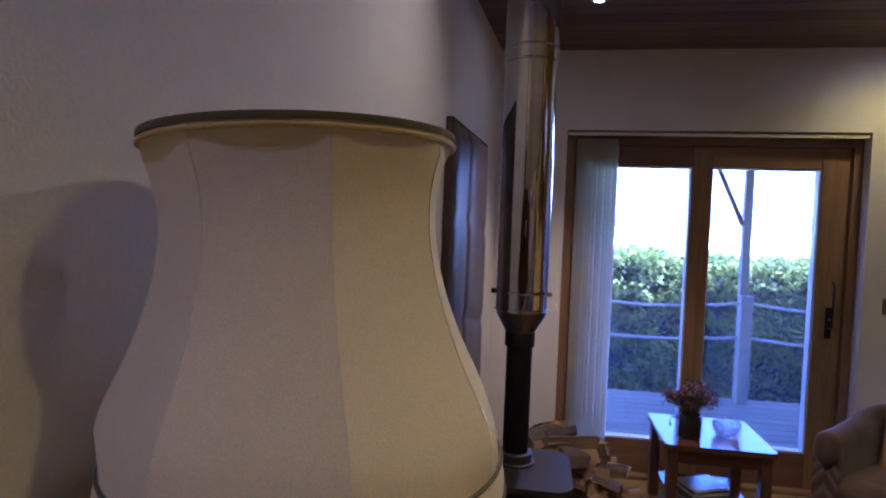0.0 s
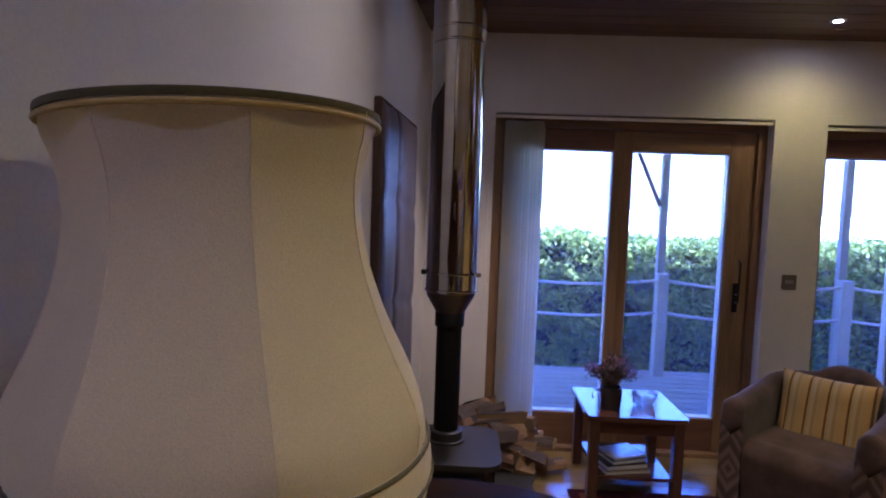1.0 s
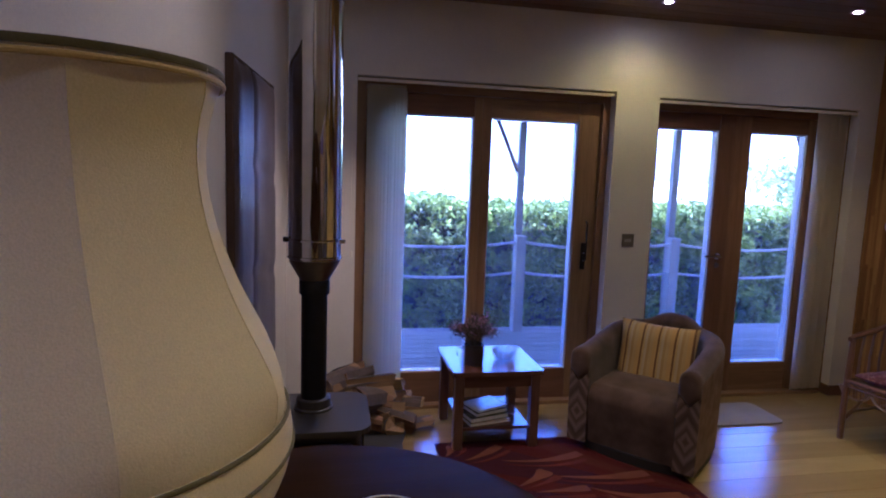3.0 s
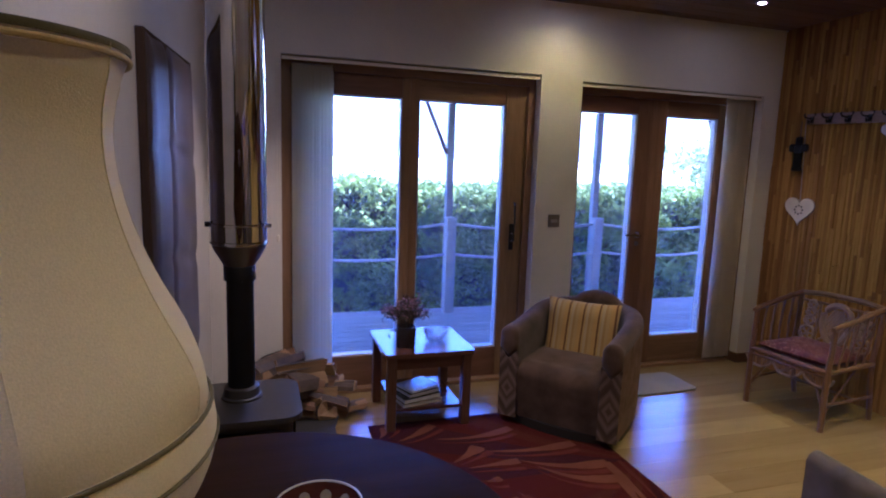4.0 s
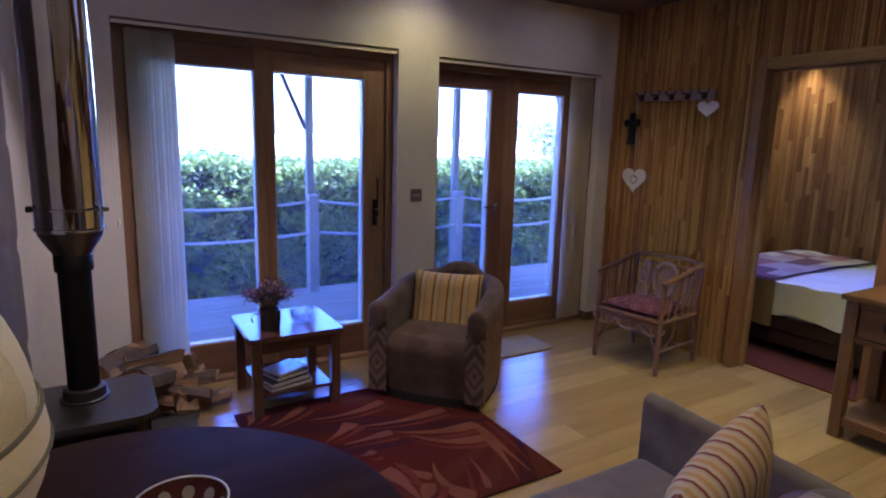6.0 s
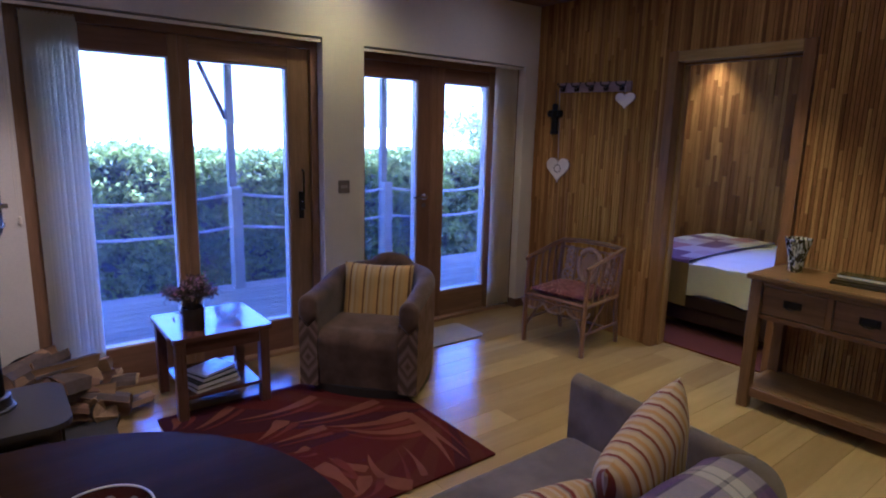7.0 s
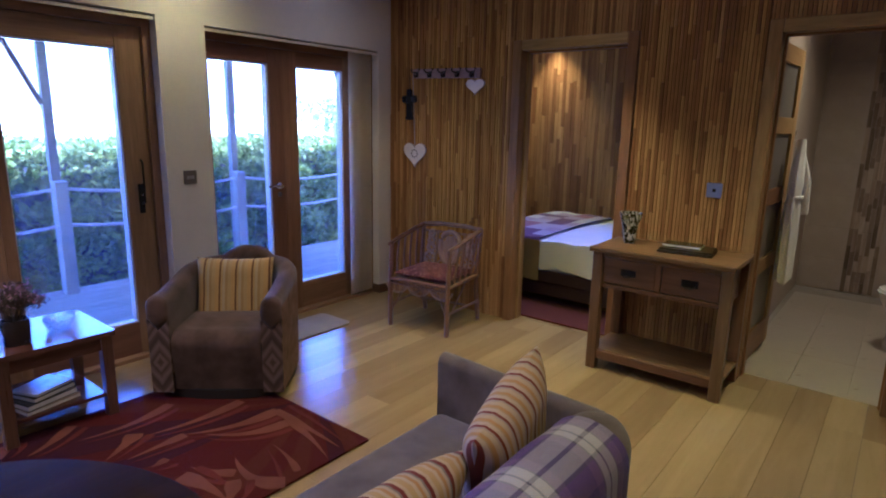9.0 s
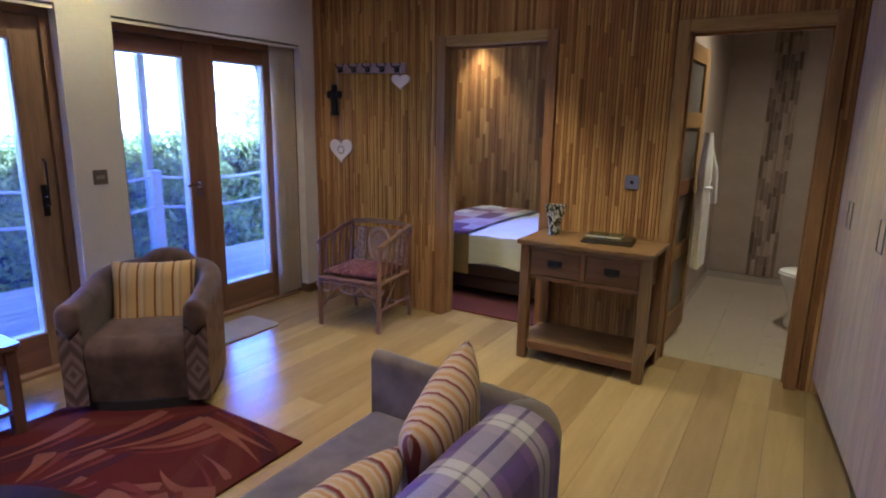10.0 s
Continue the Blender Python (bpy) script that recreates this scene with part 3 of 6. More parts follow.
def tribal(name):
    """Woven upholstery with stepped diamonds and zigzags, dark on beige."""
    m, nt, b = nodes_of(name, 0.9)
    v = coords(nt)
    sep = nt.nodes.new("ShaderNodeSeparateXYZ")
    nt.links.new(v, sep.inputs[0])
    ax = maths(nt, "ABSOLUTE", maths(nt, "SUBTRACT", maths(nt, "FRACT", maths(nt, "DIVIDE", maths(nt, "ADD", sep.outputs[0], 9.99), 0.111)), 0.5))
    wob = noise_tex(nt, v, 30.0, 2)
    za = maths(nt, "ABSOLUTE", maths(nt, "SUBTRACT", sep.outputs[2], 0.215))
    d = maths(nt, "ADD", maths(nt, "ADD", maths(nt, "MULTIPLY", ax, 0.9), maths(nt, "MULTIPLY", za, 6.0)), maths(nt, "MULTIPLY", wob, 0.1))
    c = ramp(nt, maths(nt, "FRACT", maths(nt, "MULTIPLY", d, 1.15)), [(0.0, (0.055, 0.033, 0.027)), (0.18, (0.09, 0.055, 0.04)), (0.27, (0.17, 0.115, 0.08)), (0.38, (0.15, 0.1, 0.07)), (0.47, (0.06, 0.037, 0.03)), (0.6, (0.12, 0.075, 0.055)), (0.72, (0.17, 0.118, 0.083)), (0.84, (0.13, 0.088, 0.062)), (0.93, (0.06, 0.036, 0.03))])
    fine = noise_tex(nt, v, 700.0, 2)
    c = mixed(nt, c, ramp(nt, fine, [(0.3, (0.65,) * 3), (0.7, (1.0,) * 3)]), 0.5, "MULTIPLY")
    nt.links.new(c, b.inputs["Base Color"])
    bump(nt, b, fine, 0.3, 0.002)
    return m


SUEDE = cloth("taupe_suede", (0.078, 0.049, 0.034), 0.85, 0.42, 900, 0.16, 9.0)
SUEDE_SOFA = cloth("grey_taupe_suede", (0.134, 0.105, 0.09), 0.85, 0.32, 900, 0.2, 8.0)
TRIBAL = tribal("tribal_weave")
BEIGE = cloth("beige_weave", (0.185, 0.122, 0.085), 0.9, 0.3, 700, 0.0, 14.0)
BLACK_BASE = plain("black_plinth", (0.015, 0.013, 0.013), 0.7)
CUSHION_STRIPE = stripes("gold_stripe", [(0.0, (0.4, 0.275, 0.06)), (0.2, (0.44, 0.275, 0.035)), (0.45, (0.13, 0.065, 0.022)), (0.56, (0.4, 0.27, 0.05)), (0.68, (0.4, 0.3, 0.11)), (0.84, (0.34, 0.22, 0.045))], 0.086)
CUSHION_STRIPE_2 = stripes("orange_red_stripe", [(0.0, (0.19, 0.045, 0.03)), (0.15, (0.53, 0.41, 0.27)), (0.36, (0.45, 0.33, 0.15)), (0.44, (0.47, 0.28, 0.06)), (0.64, (0.52, 0.4, 0.22)), (0.88, (0.4, 0.31, 0.24))], 0.056, 0, 0.85, 0.004)
CUSHION_STRIPE_3 = stripes("red_bar_stripe", [(0.0, (0.17, 0.03, 0.022)), (0.16, (0.55, 0.41, 0.22)), (0.3, (0.5, 0.34, 0.09)), (0.52, (0.55, 0.42, 0.24)), (0.66, (0.46, 0.26, 0.05)), (0.8, (0.5, 0.4, 0.25)), (0.92, (0.24, 0.2, 0.16))], 0.083, 0, 0.85, 0.003)
PLAID = plaid("purple_plaid_wool")
RUG = swirl_rug("swirl_rug")
DARK_WOOD = wood("dark_table_wood", (0.13, 0.062, 0.032), (0.065, 0.03, 0.018), "x", 0.12, 1.0, 0.2)
DARK_WOOD_Z = wood("dark_leg_wood", (0.14, 0.066, 0.032), (0.07, 0.032, 0.018), "z", 0.3, 1.0, 0.2)
BLACK_TOP = wood("near_black_wood", (0.036, 0.015, 0.0075), (0.02, 0.008, 0.004), "x", 0.6, 1.0, 0.1, spec=0.02)
RUSTIC = wood("rustic_oak", (0.2, 0.112, 0.026), (0.108, 0.057, 0.012), "y", 0.33, 1.0, 0.3, spec=0.3)
RUSTIC_Z = wood("rustic_oak_leg", (0.2, 0.112, 0.026), (0.108, 0.057, 0.012), "z", 0.33, 1.0, 0.3, spec=0.3)
BLACK_IRON = plain("black_iron", (0.012, 0.012, 0.013), 0.5, 0.2, 12, 0.6, 0.2, 120)
STOVE_IRON = plain("stove_iron", (0.03, 0.026, 0.024), 0.42, 0.25, 9, 0.0, 0.25, 160)
STEEL = metal("polished_steel", (0.58, 0.56, 0.54), 0.05)
nt_ = STEEL.node_tree
bump(nt_, nt_.nodes["Principled BSDF"], noise_tex(nt_, coords(nt_, (32, 32, 0.4)), 1.0, 3), 0.1, 0.006)
# darker steel shared by the flue reducer, lock and wardrobe pulls
STEEL_DARK = metal("dark_steel", (0.16, 0.15, 0.145), 0.3)
CHROME = metal("chrome", (0.7, 0.7, 0.7), 0.12)
CERAMIC = plain("dark_ceramic", (0.035, 0.03, 0.032), 0.25, 0.2)
CRYSTAL = glass("cut_glass", (1, 1, 1), 0.0, 1.5)
CREAM = see_through(cloth("cream_shade_fabric", (0.70, 0.595, 0.36), 0.85, 0.05, 500, 0.1), (0.75, 0.67, 0.4), 0.06)
GOLD_TRIM = cloth("dull_gold_braid", (0.1, 0.085, 0.03), 0.7, 0.2, 400, 0.2)
BRIGHT_TRIM = cloth("gold_cord", (0.5, 0.37, 0.07), 0.6, 0.2, 400, 0.2)
CREAM_WOOD = plain("cream_washed_wood", (0.68, 0.58, 0.4), 0.6, 0.12)
WHITE_PAINT = plain("cream_paint", (0.76, 0.69, 0.55), 0.6, 0.08)
BLIND = see_through(cloth("blind_fabric", (0.88, 0.84, 0.72), 0.85, 0.04, 500, 0.0), (0.96, 0.95, 0.86), 0.74)
CANE_PALE = wood("pale_cane", (0.36, 0.245, 0.165), (0.25, 0.16, 0.11), "z", 0.5, 1.5, 0.2)
BLIND_CREAM = see_through(cloth("blind_fabric_cream", (0.9, 0.85, 0.72), 0.85, 0.04, 500, 0.0), (0.95, 0.91, 0.74), 0.68)
RATTAN = wood("rattan_cane", (0.215, 0.112, 0.05), (0.12, 0.06, 0.026), "z", 0.4, 1.5, 0.3)
LEATHER = plain("dark_leather", (0.085, 0.066, 0.07), 0.38, 0.25, 5, 0, 0.35, 140)
LEATHER.node_tree.nodes["Principled BSDF"].inputs["Specular IOR Level"].default_value = 0.4
LOG_SPLIT = wood("split_log_wood", (0.36, 0.225, 0.08), (0.19, 0.105, 0.037), "x", 0.8, 1.0, 0.8)
SLATE = plain("slate_hearth", (0.035, 0.033, 0.034), 0.6, 0.25, 10, 0, 0.3, 90)
PAPER = plain("book_pages", (0.7, 0.68, 0.62), 0.8, 0.05)
COVER_A = plain("pale_cover", (0.55, 0.56, 0.58), 0.15, 0.25, 18)
COVER_B = plain("dark_cover", (0.04, 0.045, 0.06), 0.25, 0.3, 18)
COVER_C = plain("tan_cover", (0.3, 0.22, 0.15), 0.3, 0.3, 18)
MAT_GREY = cloth("grey_mat", (0.28, 0.245, 0.19), 0.95, 0.12, 260, 0.1)


def pillow(w, h, t, material, parent, name="cover", n=36, slump=0.0):
    """A stuffed square cushion in the local x-z plane, thick along y."""
    bm = bmesh.new()
    for sgn in (-1, 1):
        def fn(u, v, sgn=sgn):
            a, b = 2 * u - 1, 2 * v - 1
            k = max(0.0, (1 - a ** 4) * (1 - b ** 4)) ** 0.55
            pinch = 1 - 0.055 * (1 - a * a) * abs(b) ** 2
            pinch2 = 1 - 0.055 * (1 - b * b) * abs(a) ** 2
            wr = 0.006 * noise.noise((a * 2.3, b * 2.3, sgn * 3.0)) * k
            return (a * w / 2 * pinch2, sgn * (t / 2 * k + wr) + slump * b * b, b * h / 2 * pinch)
        add_sheet(bm, fn, n, n)
    bmesh.ops.remove_doubles(bm, verts=bm.verts, dist=0.0004)
    ob = part(name, bm, material, parent, "", True)
    return ob


# ---- round table, lamp and bowl ----
TABLE_C = (-0.018, 1.02)
t = thing("round_table", "near-black round pedestal table, straight on its wall side", "table", pose(*TABLE_C, 0))
top = lathe([(0, 0.708), (0.53, 0.708), (0.548, 0.714), (0.556, 0.724), (0.553, 0.735), (0.545, 0.74), (0, 0.74)], 96)
bmesh.ops.bisect_plane(top, geom=top.verts[:] + top.edges[:] + top.faces[:], plane_co=(-0.43, 0, 0), plane_no=(-1, 0, 0), clear_outer=True)
bmesh.ops.holes_fill(top, edges=[e for e in top.edges if e.is_boundary])
part("tabletop", top, BLACK_TOP, t, "", True)
part("pedestal", lathe([(0, 0.05), (0.10, 0.05), (0.09, 0.12), (0.05, 0.2), (0.06, 0.4), (0.045, 0.55), (0.09, 0.69), (0.09, 0.707), (0, 0.707)], 28), BLACK_TOP, t, "", True)
for k in range(3):
    a = radians(90 + 120 * k)
    part("foot", tube([(0.07 * math.cos(a), 0.07 * math.sin(a), 0.14), (0.2 * math.cos(a), 0.2 * math.sin(a), 0.1), (0.34 * math.cos(a), 0.34 * math.sin(a), 0.025)], [0.03, 0.028, 0.024], 10), BLACK_TOP, t, "", True)

LAMP_C = (-0.265, 0.648)
lamp = thing("table_lamp", "large cream fabric table lamp with a waisted shade, unlit", "lamp", pose(*LAMP_C, 0.74))
part("base", lathe([(0, 0.0), (0.075, 0.0), (0.08, 0.012), (0.07, 0.025), (0.03, 0.04), (0.045, 0.1), (0.07, 0.17), (0.06, 0.25), (0.025, 0.32), (0.018, 0.36), (0, 0.36)], 28), CERAMIC, lamp, "dark glazed ceramic lamp base", True)
part("stem", lathe([(0.008, 0.36), (0.008, 0.5), (0, 0.5)], 10), CHROME, lamp, "", True)


LIFT, TIP = 0.008, 0.05      # the top rim tips up a little towards the room
LEAN = (-0.0175, -0.007)     # the shade sits slightly askew


SEAM = 30.0


def shade_profile(v):
    """Radius and height of the shade, 0 at the bulge and 1 at the top rim."""
    pts = [(0.0, 0.217, 0.475), (0.06, 0.219, 0.495), (0.14, 0.211, 0.53), (0.3, 0.177, 0.60), (0.45, 0.157, 0.66), (0.6, 0.148, 0.712), (0.75, 0.1485, 0.755), (0.88, 0.157, 0.79), (0.95, 0.165, 0.8075), (1.0, 0.1718, 0.82)]
    for (a, r0, z0), (b, r1, z1) in zip(pts, pts[1:]):
        if v <= b:
            k = (v - a) / (b - a)
            return r0 + (r1 - r0) * k, z0 + (z1 - z0) * k
    return pts[-1][1:]


def smooth_shade(v):
    r = z = 0.0
    for d in (-0.05, -0.025, 0, 0.025, 0.05):
        a, b = shade_profile(min(1, max(0, v + d * min(1, (1 - v) / 0.05))))
        r, z = r + a / 5, z + b / 5
    return r, z


def shade_point(u, v, off=0.0):
    r, z = smooth_shade(v)
    d = (((u * 8) % 1) - 0.5) * math.tau / 8
    flat = 1.05 - 0.75 * (1 - math.cos(math.pi / 8) / math.cos(d))
    rr = (r + off) * (1 - (1 - flat) * min(1.0, v / 0.12, (1 - v) / 0.1))
    a = math.tau * u + radians(SEAM)
    k = (z - 0.475) / 0.358
    return (rr * math.cos(a) + LEAN[0] * k, rr * math.sin(a) + LEAN[1] * k, z + k * (LIFT + TIP * rr * math.cos(a)))


sh = bmesh.new()
for v in (0.0, 0.5, 1.0):
    add_tube(sh, [shade_point(k / 70, v, -0.006) for k in range(71)], 0.0015, 5)
shade = part("shade", sh, WHITE_PAINT, lamp, "cream stretched fabric shade on a wire frame", True)
for k in range(8):
    pn = bmesh.new()
    add_sheet(pn, lambda u, v, k=k: shade_point((k + 0.0005 + 0.999 * u) / 8, v), 14, 44)
    part("shade_panel", pn, CREAM, shade, "", True)
for k in range(8):
    part("seam", tube([shade_point(k / 8, j / 20, 0.0) for j in range(21)], 0.0008, 5), CREAM, shade, "", True)
zt = 0.82


def tipped(bm):
    for v in bm.verts:
        v.co.z += LIFT + TIP * (v.co.x - LEAN[0])
    return bm


part("top_band", tipped(lathe([(0.168, zt - 0.004), (0.1722, zt - 0.004), (0.173, zt - 0.001), (0.1722, zt + 0.003), (0.168, zt + 0.003), (0.168, zt - 0.004)], 72, *LEAN)), GOLD_TRIM, shade, "dull gold braid band", True)
part("top_cord", tipped(lathe([(0.171 + 0.003 * math.cos(a), zt - 0.009 + 0.003 * math.sin(a)) for a in [k * math.pi / 4 for k in range(9)]], 72, *LEAN)), BRIGHT_TRIM, shade, "", True)
tier = bmesh.new()
add_sheet(tier, lambda u, v: ((0.2185 + 0.010 * math.sin(v * math.pi) ** 0.8 - 0.022 * v * v) * math.cos(2 * math.pi * u), (0.2185 + 0.010 * math.sin(v * math.pi) ** 0.8 - 0.022 * v * v) * math.sin(2 * math.pi * u), 0.4815 - 0.11 * v), 72, 14, wrap_u=True)
part("lower_skirt", tier, CREAM, shade, "", True)
part("skirt_braid", lathe([(0.2205 + 0.0024 * math.cos(a), 0.4785 + 0.0028 * math.sin(a)) for a in [k * math.pi / 4 for k in range(9)]], 72), GOLD_TRIM, shade, "", True)
part("skirt_braid", lathe([(0.2258 + 0.0022 * math.cos(a), 0.442 + 0.0022 * math.sin(a)) for a in [k * math.pi / 4 for k in range(9)]], 72), GOLD_TRIM, shade, "", True)
part("hem_braid", lathe([(0.1925 + 0.004 * math.cos(a), 0.372 + 0.004 * math.sin(a)) for a in [k * math.pi / 4 for k in range(9)]], 72), GOLD_TRIM, shade, "", True)

bowl = thing("bowl", "small dark red bowl with cream ovals round the inside", "bowl", pose(0.112, 1.075, 0.741))
BOWL_RED = plain("dark_red_glaze", (0.07, 0.018, 0.018), 0.2, 0.2)
BOWL_CREAM = plain("cream_glaze", (0.27, 0.225, 0.19), 0.25, 0.1)
BOWL_RIM = plain("white_rim_glaze", (0.7, 0.66, 0.6), 0.15, 0.05)
part("body", lathe([(0, 0.0), (0.04, 0.0), (0.045, 0.006), (0.066, 0.03), (0.083, 0.06), (0.0865, 0.0725), (0.083, 0.073), (0.078, 0.058), (0.06, 0.03), (0.04, 0.01), (0, 0.008)], 40), BOWL_RED, bowl, "", True)
part("rim", lathe([(0.0845 + 0.0022 * math.cos(a), 0.0735 + 0.0022 * math.sin(a)) for a in [k * math.pi / 4 for k in range(9)]], 40), BOWL_RIM, bowl, "", True)
for k in range(10):
    a = 2 * math.pi * k / 10
    om = bmesh.new()

    def oval(u, v, a=a):
        d, e = math.cos(2 * math.pi * u) * v, math.sin(2 * math.pi * u) * v
        z = 0.047 + 0.0115 * e
        r = 0.0597 + (z - 0.03) / 0.028 * 0.018 - 0.0012
        b = a + d * 0.17
        return (r * math.cos(b), r * math.sin(b), z)

    add_sheet(om, oval, 14, 3, wrap_u=True)
    part("painted_oval", om, BOWL_CREAM, bowl, "", True)

# ---- stove, flue, hearth, logs ----
hearth = structure("hearth", prism([(west_x(1.9) + 0.01, 1.9), (0.36, 1.9), (0.40, 3.1), (0.52, 3.5), (west_x(3.5) + 0.01, 3.5)], "z", 0.001, 0.016), SLATE, "dark slate hearth under the stove")
ST = pose(-0.06, 2.42, 0.016)
stove = thing("wood_stove", "small black cast-iron wood stove with a flat top plate", "stove", ST)


def plate(x0, y0, x1, y1, z0, z1, r, seg=5):
    pts = []
    for cx, cy, a0 in ((x1 - r, y1 - r, 0), (x0 + r, y1 - r, 90), (x0 + r, y0 + r, 180), (x1 - r, y0 + r, 270)):
        for k in range(seg + 1):
            a = radians(a0 + 90 * k / seg)
            pts.append((cx + r * math.cos(a), cy + r * math.sin(a)))
    return prism(pts, "z", z0, z1)


part("top_plate", plate(-0.235, -0.235, 0.225, 0.19, 0.462, 0.484, 0.075), STOVE_IRON, stove)
part("body", plate(-0.2, -0.19, 0.19, 0.16, 0.09, 0.461, 0.03), STOVE_IRON, stove)
part("ash_lip", box(-0.16, -0.245, 0.10, 0.16, -0.191, 0.115, 0.003), STOVE_IRON, stove)
dr = part("stove_door", box(-0.15, -0.215, 0.14, 0.15, -0.191, 0.42, 0.008), BLACK_IRON, stove)
part("door_glass", box(-0.11, -0.218, 0.2, 0.11, -0.2155, 0.38), CERAMIC, dr)
part("door_handle", tube([(0.165, -0.22, 0.27), (0.165, -0.245, 0.27), (0.165, -0.245, 0.33)], 0.007, 8), CHROME, dr)
for x in (-0.17, 0.16):
    for y in (-0.16, 0.13):
        part("leg", tube([(x, y, 0.0), (x, y, 0.09)], [0.018, 0.026], 8), STOVE_IRON, stove)
for k in range(5):
    part("side_rib", box(0.191, -0.15 + 0.065 * k, 0.12, 0.2, -0.135 + 0.065 * k, 0.44, 0.002), STOVE_IRON, stove)

flue = thing("flue_pipe", "polished steel flue over a matt black stove pipe", "flue", pose(-0.066, 2.445, 0.5))
part("collar", lathe([(0, 0.0), (0.082, 0.0), (0.082, 0.008), (0.072, 0.012), (0.07, 0.045), (0.062, 0.05), (0, 0.05)], 36), STOVE_IRON, flue, "", True)
part("black_pipe", lathe([(0, 0.05), (0.053, 0.05), (0.053, 0.49), (0.062, 0.492), (0.062, 0.55), (0.058, 0.555), (0, 0.555)], 36), BLACK_IRON, flue, "matt black enamel pipe", True)
part("reducer", lathe([(0.06, 0.55), (0.064, 0.558), (0.084, 0.592), (0.1, 0.62), (0.1045, 0.636), (0.0, 0.636)], 48), STEEL_DARK, flue, "", True)
part("steel_tube", lathe([(0, 0.636), (0.104, 0.636), (0.1065, 0.642), (0.1065, 1.655), (0.108, 1.657), (0.108, 2.05), (0, 2.05)], 64), STEEL, flue, "mirror-polished steel tube", True)
for z in (0.64, 0.71, 1.645, 1.70):
    r = 0.110
    part("clamp_band", lathe([(r - 0.006, z), (r, z + 0.002), (r + 0.0015, z + 0.006), (r, z + 0.010), (r - 0.006, z + 0.012)], 64), STEEL, flue, "", True)
part("clamp_lug", box(0.094, -0.075, 0.708, 0.122, -0.05, 0.724, 0.003), STEEL, flue)
part("clamp_lug", box(-0.126, -0.02, 0.706, -0.106, 0.005, 0.726, 0.003), BLACK_IRON, flue)

random.seed(4)


def log(i, x, y, z, length, r, turn, lean, roll):
    t = thing("log", "split firewood log with pale wood and dark bark", "log", pose(x, y, z, roll, lean, turn), "logs stacked by the stove")
    rr = random.Random(i)
    n = 9
    a0, span = 0.0, radians(rr.choice([95, 120, 150, 210, 300]))
    ring = [(0, 0)] + [((r * (1 + 0.12 * rr.uniform(-1, 1))) * math.cos(a0 + span * k / n), (r * (1 + 0.1 * rr.uniform(-1, 1))) * math.sin(a0 + span * k / n)) for k in range(n + 1)]
    cy, cz = sum(p[0] for p in ring) / len(ring), sum(p[1] for p in ring) / len(ring)
    ring = [(p[0] - cy, p[1] - cz) for p in ring]
    body = prism(ring, "x", -length / 2, length / 2)
    for v in body.verts:
        v.co.y += 0.012 * noise.noise((v.co.x * 9 + i, v.co.y * 20, i))
        v.co.z *= 1 + 0.3 * noise.noise((v.co.x * 4 + 3 * i, 0.5, i))
        v.co.x += 0.016 * rr.uniform(-1, 1)
    part("split_wood", body, LOG_SPLIT, t)
    bark = bmesh.new()
    outer = [(p[0] * 1.035, p[1] * 1.035) for p in ring[1:]]
    add_sheet(bark, lambda u, v: ((v - 0.5) * length * 0.995, *outer[round(u * n)]), n + 1, 5)
    part("bark", bark, BARK, t)
    return t


k = 0
for layer, (count_, z) in enumerate(((7, 0.045), (6, 0.095), (6, 0.145), (5, 0.195), (4, 0.245), (3, 0.29))):
    for j in range(count_):
        k += 1
        log(k, 0.19 + (j - count_ / 2 + 0.5) * 0.085 - 0.012 * layer + random.uniform(-0.03, 0.03), 3.28 + 0.09 * (j % 2) + 0.012 * layer, z, random.uniform(0.26, 0.36), random.uniform(0.045, 0.072), random.uniform(-34, 16) if random.random() < 0.6 else random.uniform(45, 105), random.uniform(-6, 14), random.uniform(0, 360))


basket = thing("log_basket", "dark iron fireside stand with a looped handle and brass knob", "fireside tools", pose(-0.25, 2.62, 0.016))
part("foot", lathe([(0, 0), (0.075, 0), (0.075, 0.012), (0.02, 0.03), (0, 0.03)], 20), BLACK_IRON, basket, "", True)
part("rod", tube([(0, 0, 0.03), (0, 0, 0.42)], 0.008, 8), BLACK_IRON, basket, "", True)
part("loop_handle", tube([(0.035 * math.cos(a), 0, 0.455 + 0.035 * math.sin(a)) for a in [k * math.pi / 10 - math.pi / 2 for k in range(21)]], 0.006, 8), BARK, basket, "", True)
BRASS = metal("old_brass", (0.45, 0.32, 0.12), 0.3)
part("knob", lathe([(0, 0.30), (0.014, 0.305), (0.018, 0.32), (0.012, 0.335), (0, 0.34)], 14, 0.05, -0.02), BRASS, basket, "", True)
part("brush_rod", tube([(0.05, -0.02, 0.14), (0.05, -0.02, 0.31)], 0.006, 8), BRASS, basket, "", True)
part("hook_arm", tube([(0, 0, 0.30), (0.05, -0.02, 0.30)], 0.005, 6), BLACK_IRON, basket, "", True)
part("brush", lathe([(0, 0.05), (0.026, 0.05), (0.02, 0.14), (0, 0.14)], 14, 0.05, -0.02), BARK, basket, "", True)

# tall padded panel on the side wall
PM = pose(west_x(2.215), 2.215, 0.20, 0, 0, math.degrees(math.atan2(1.0, WEST_SLOPE)))
panel = thing("wall_panel", "tall dark leather padded panel hung on the side wall", "wall panel", PM)
PLEN = 0.785
part("frame_edge", box(0.0, -0.03, 0.0, PLEN, -0.0015, 1.695, 0.004), DARK_BACK, panel)
pad = bmesh.new()


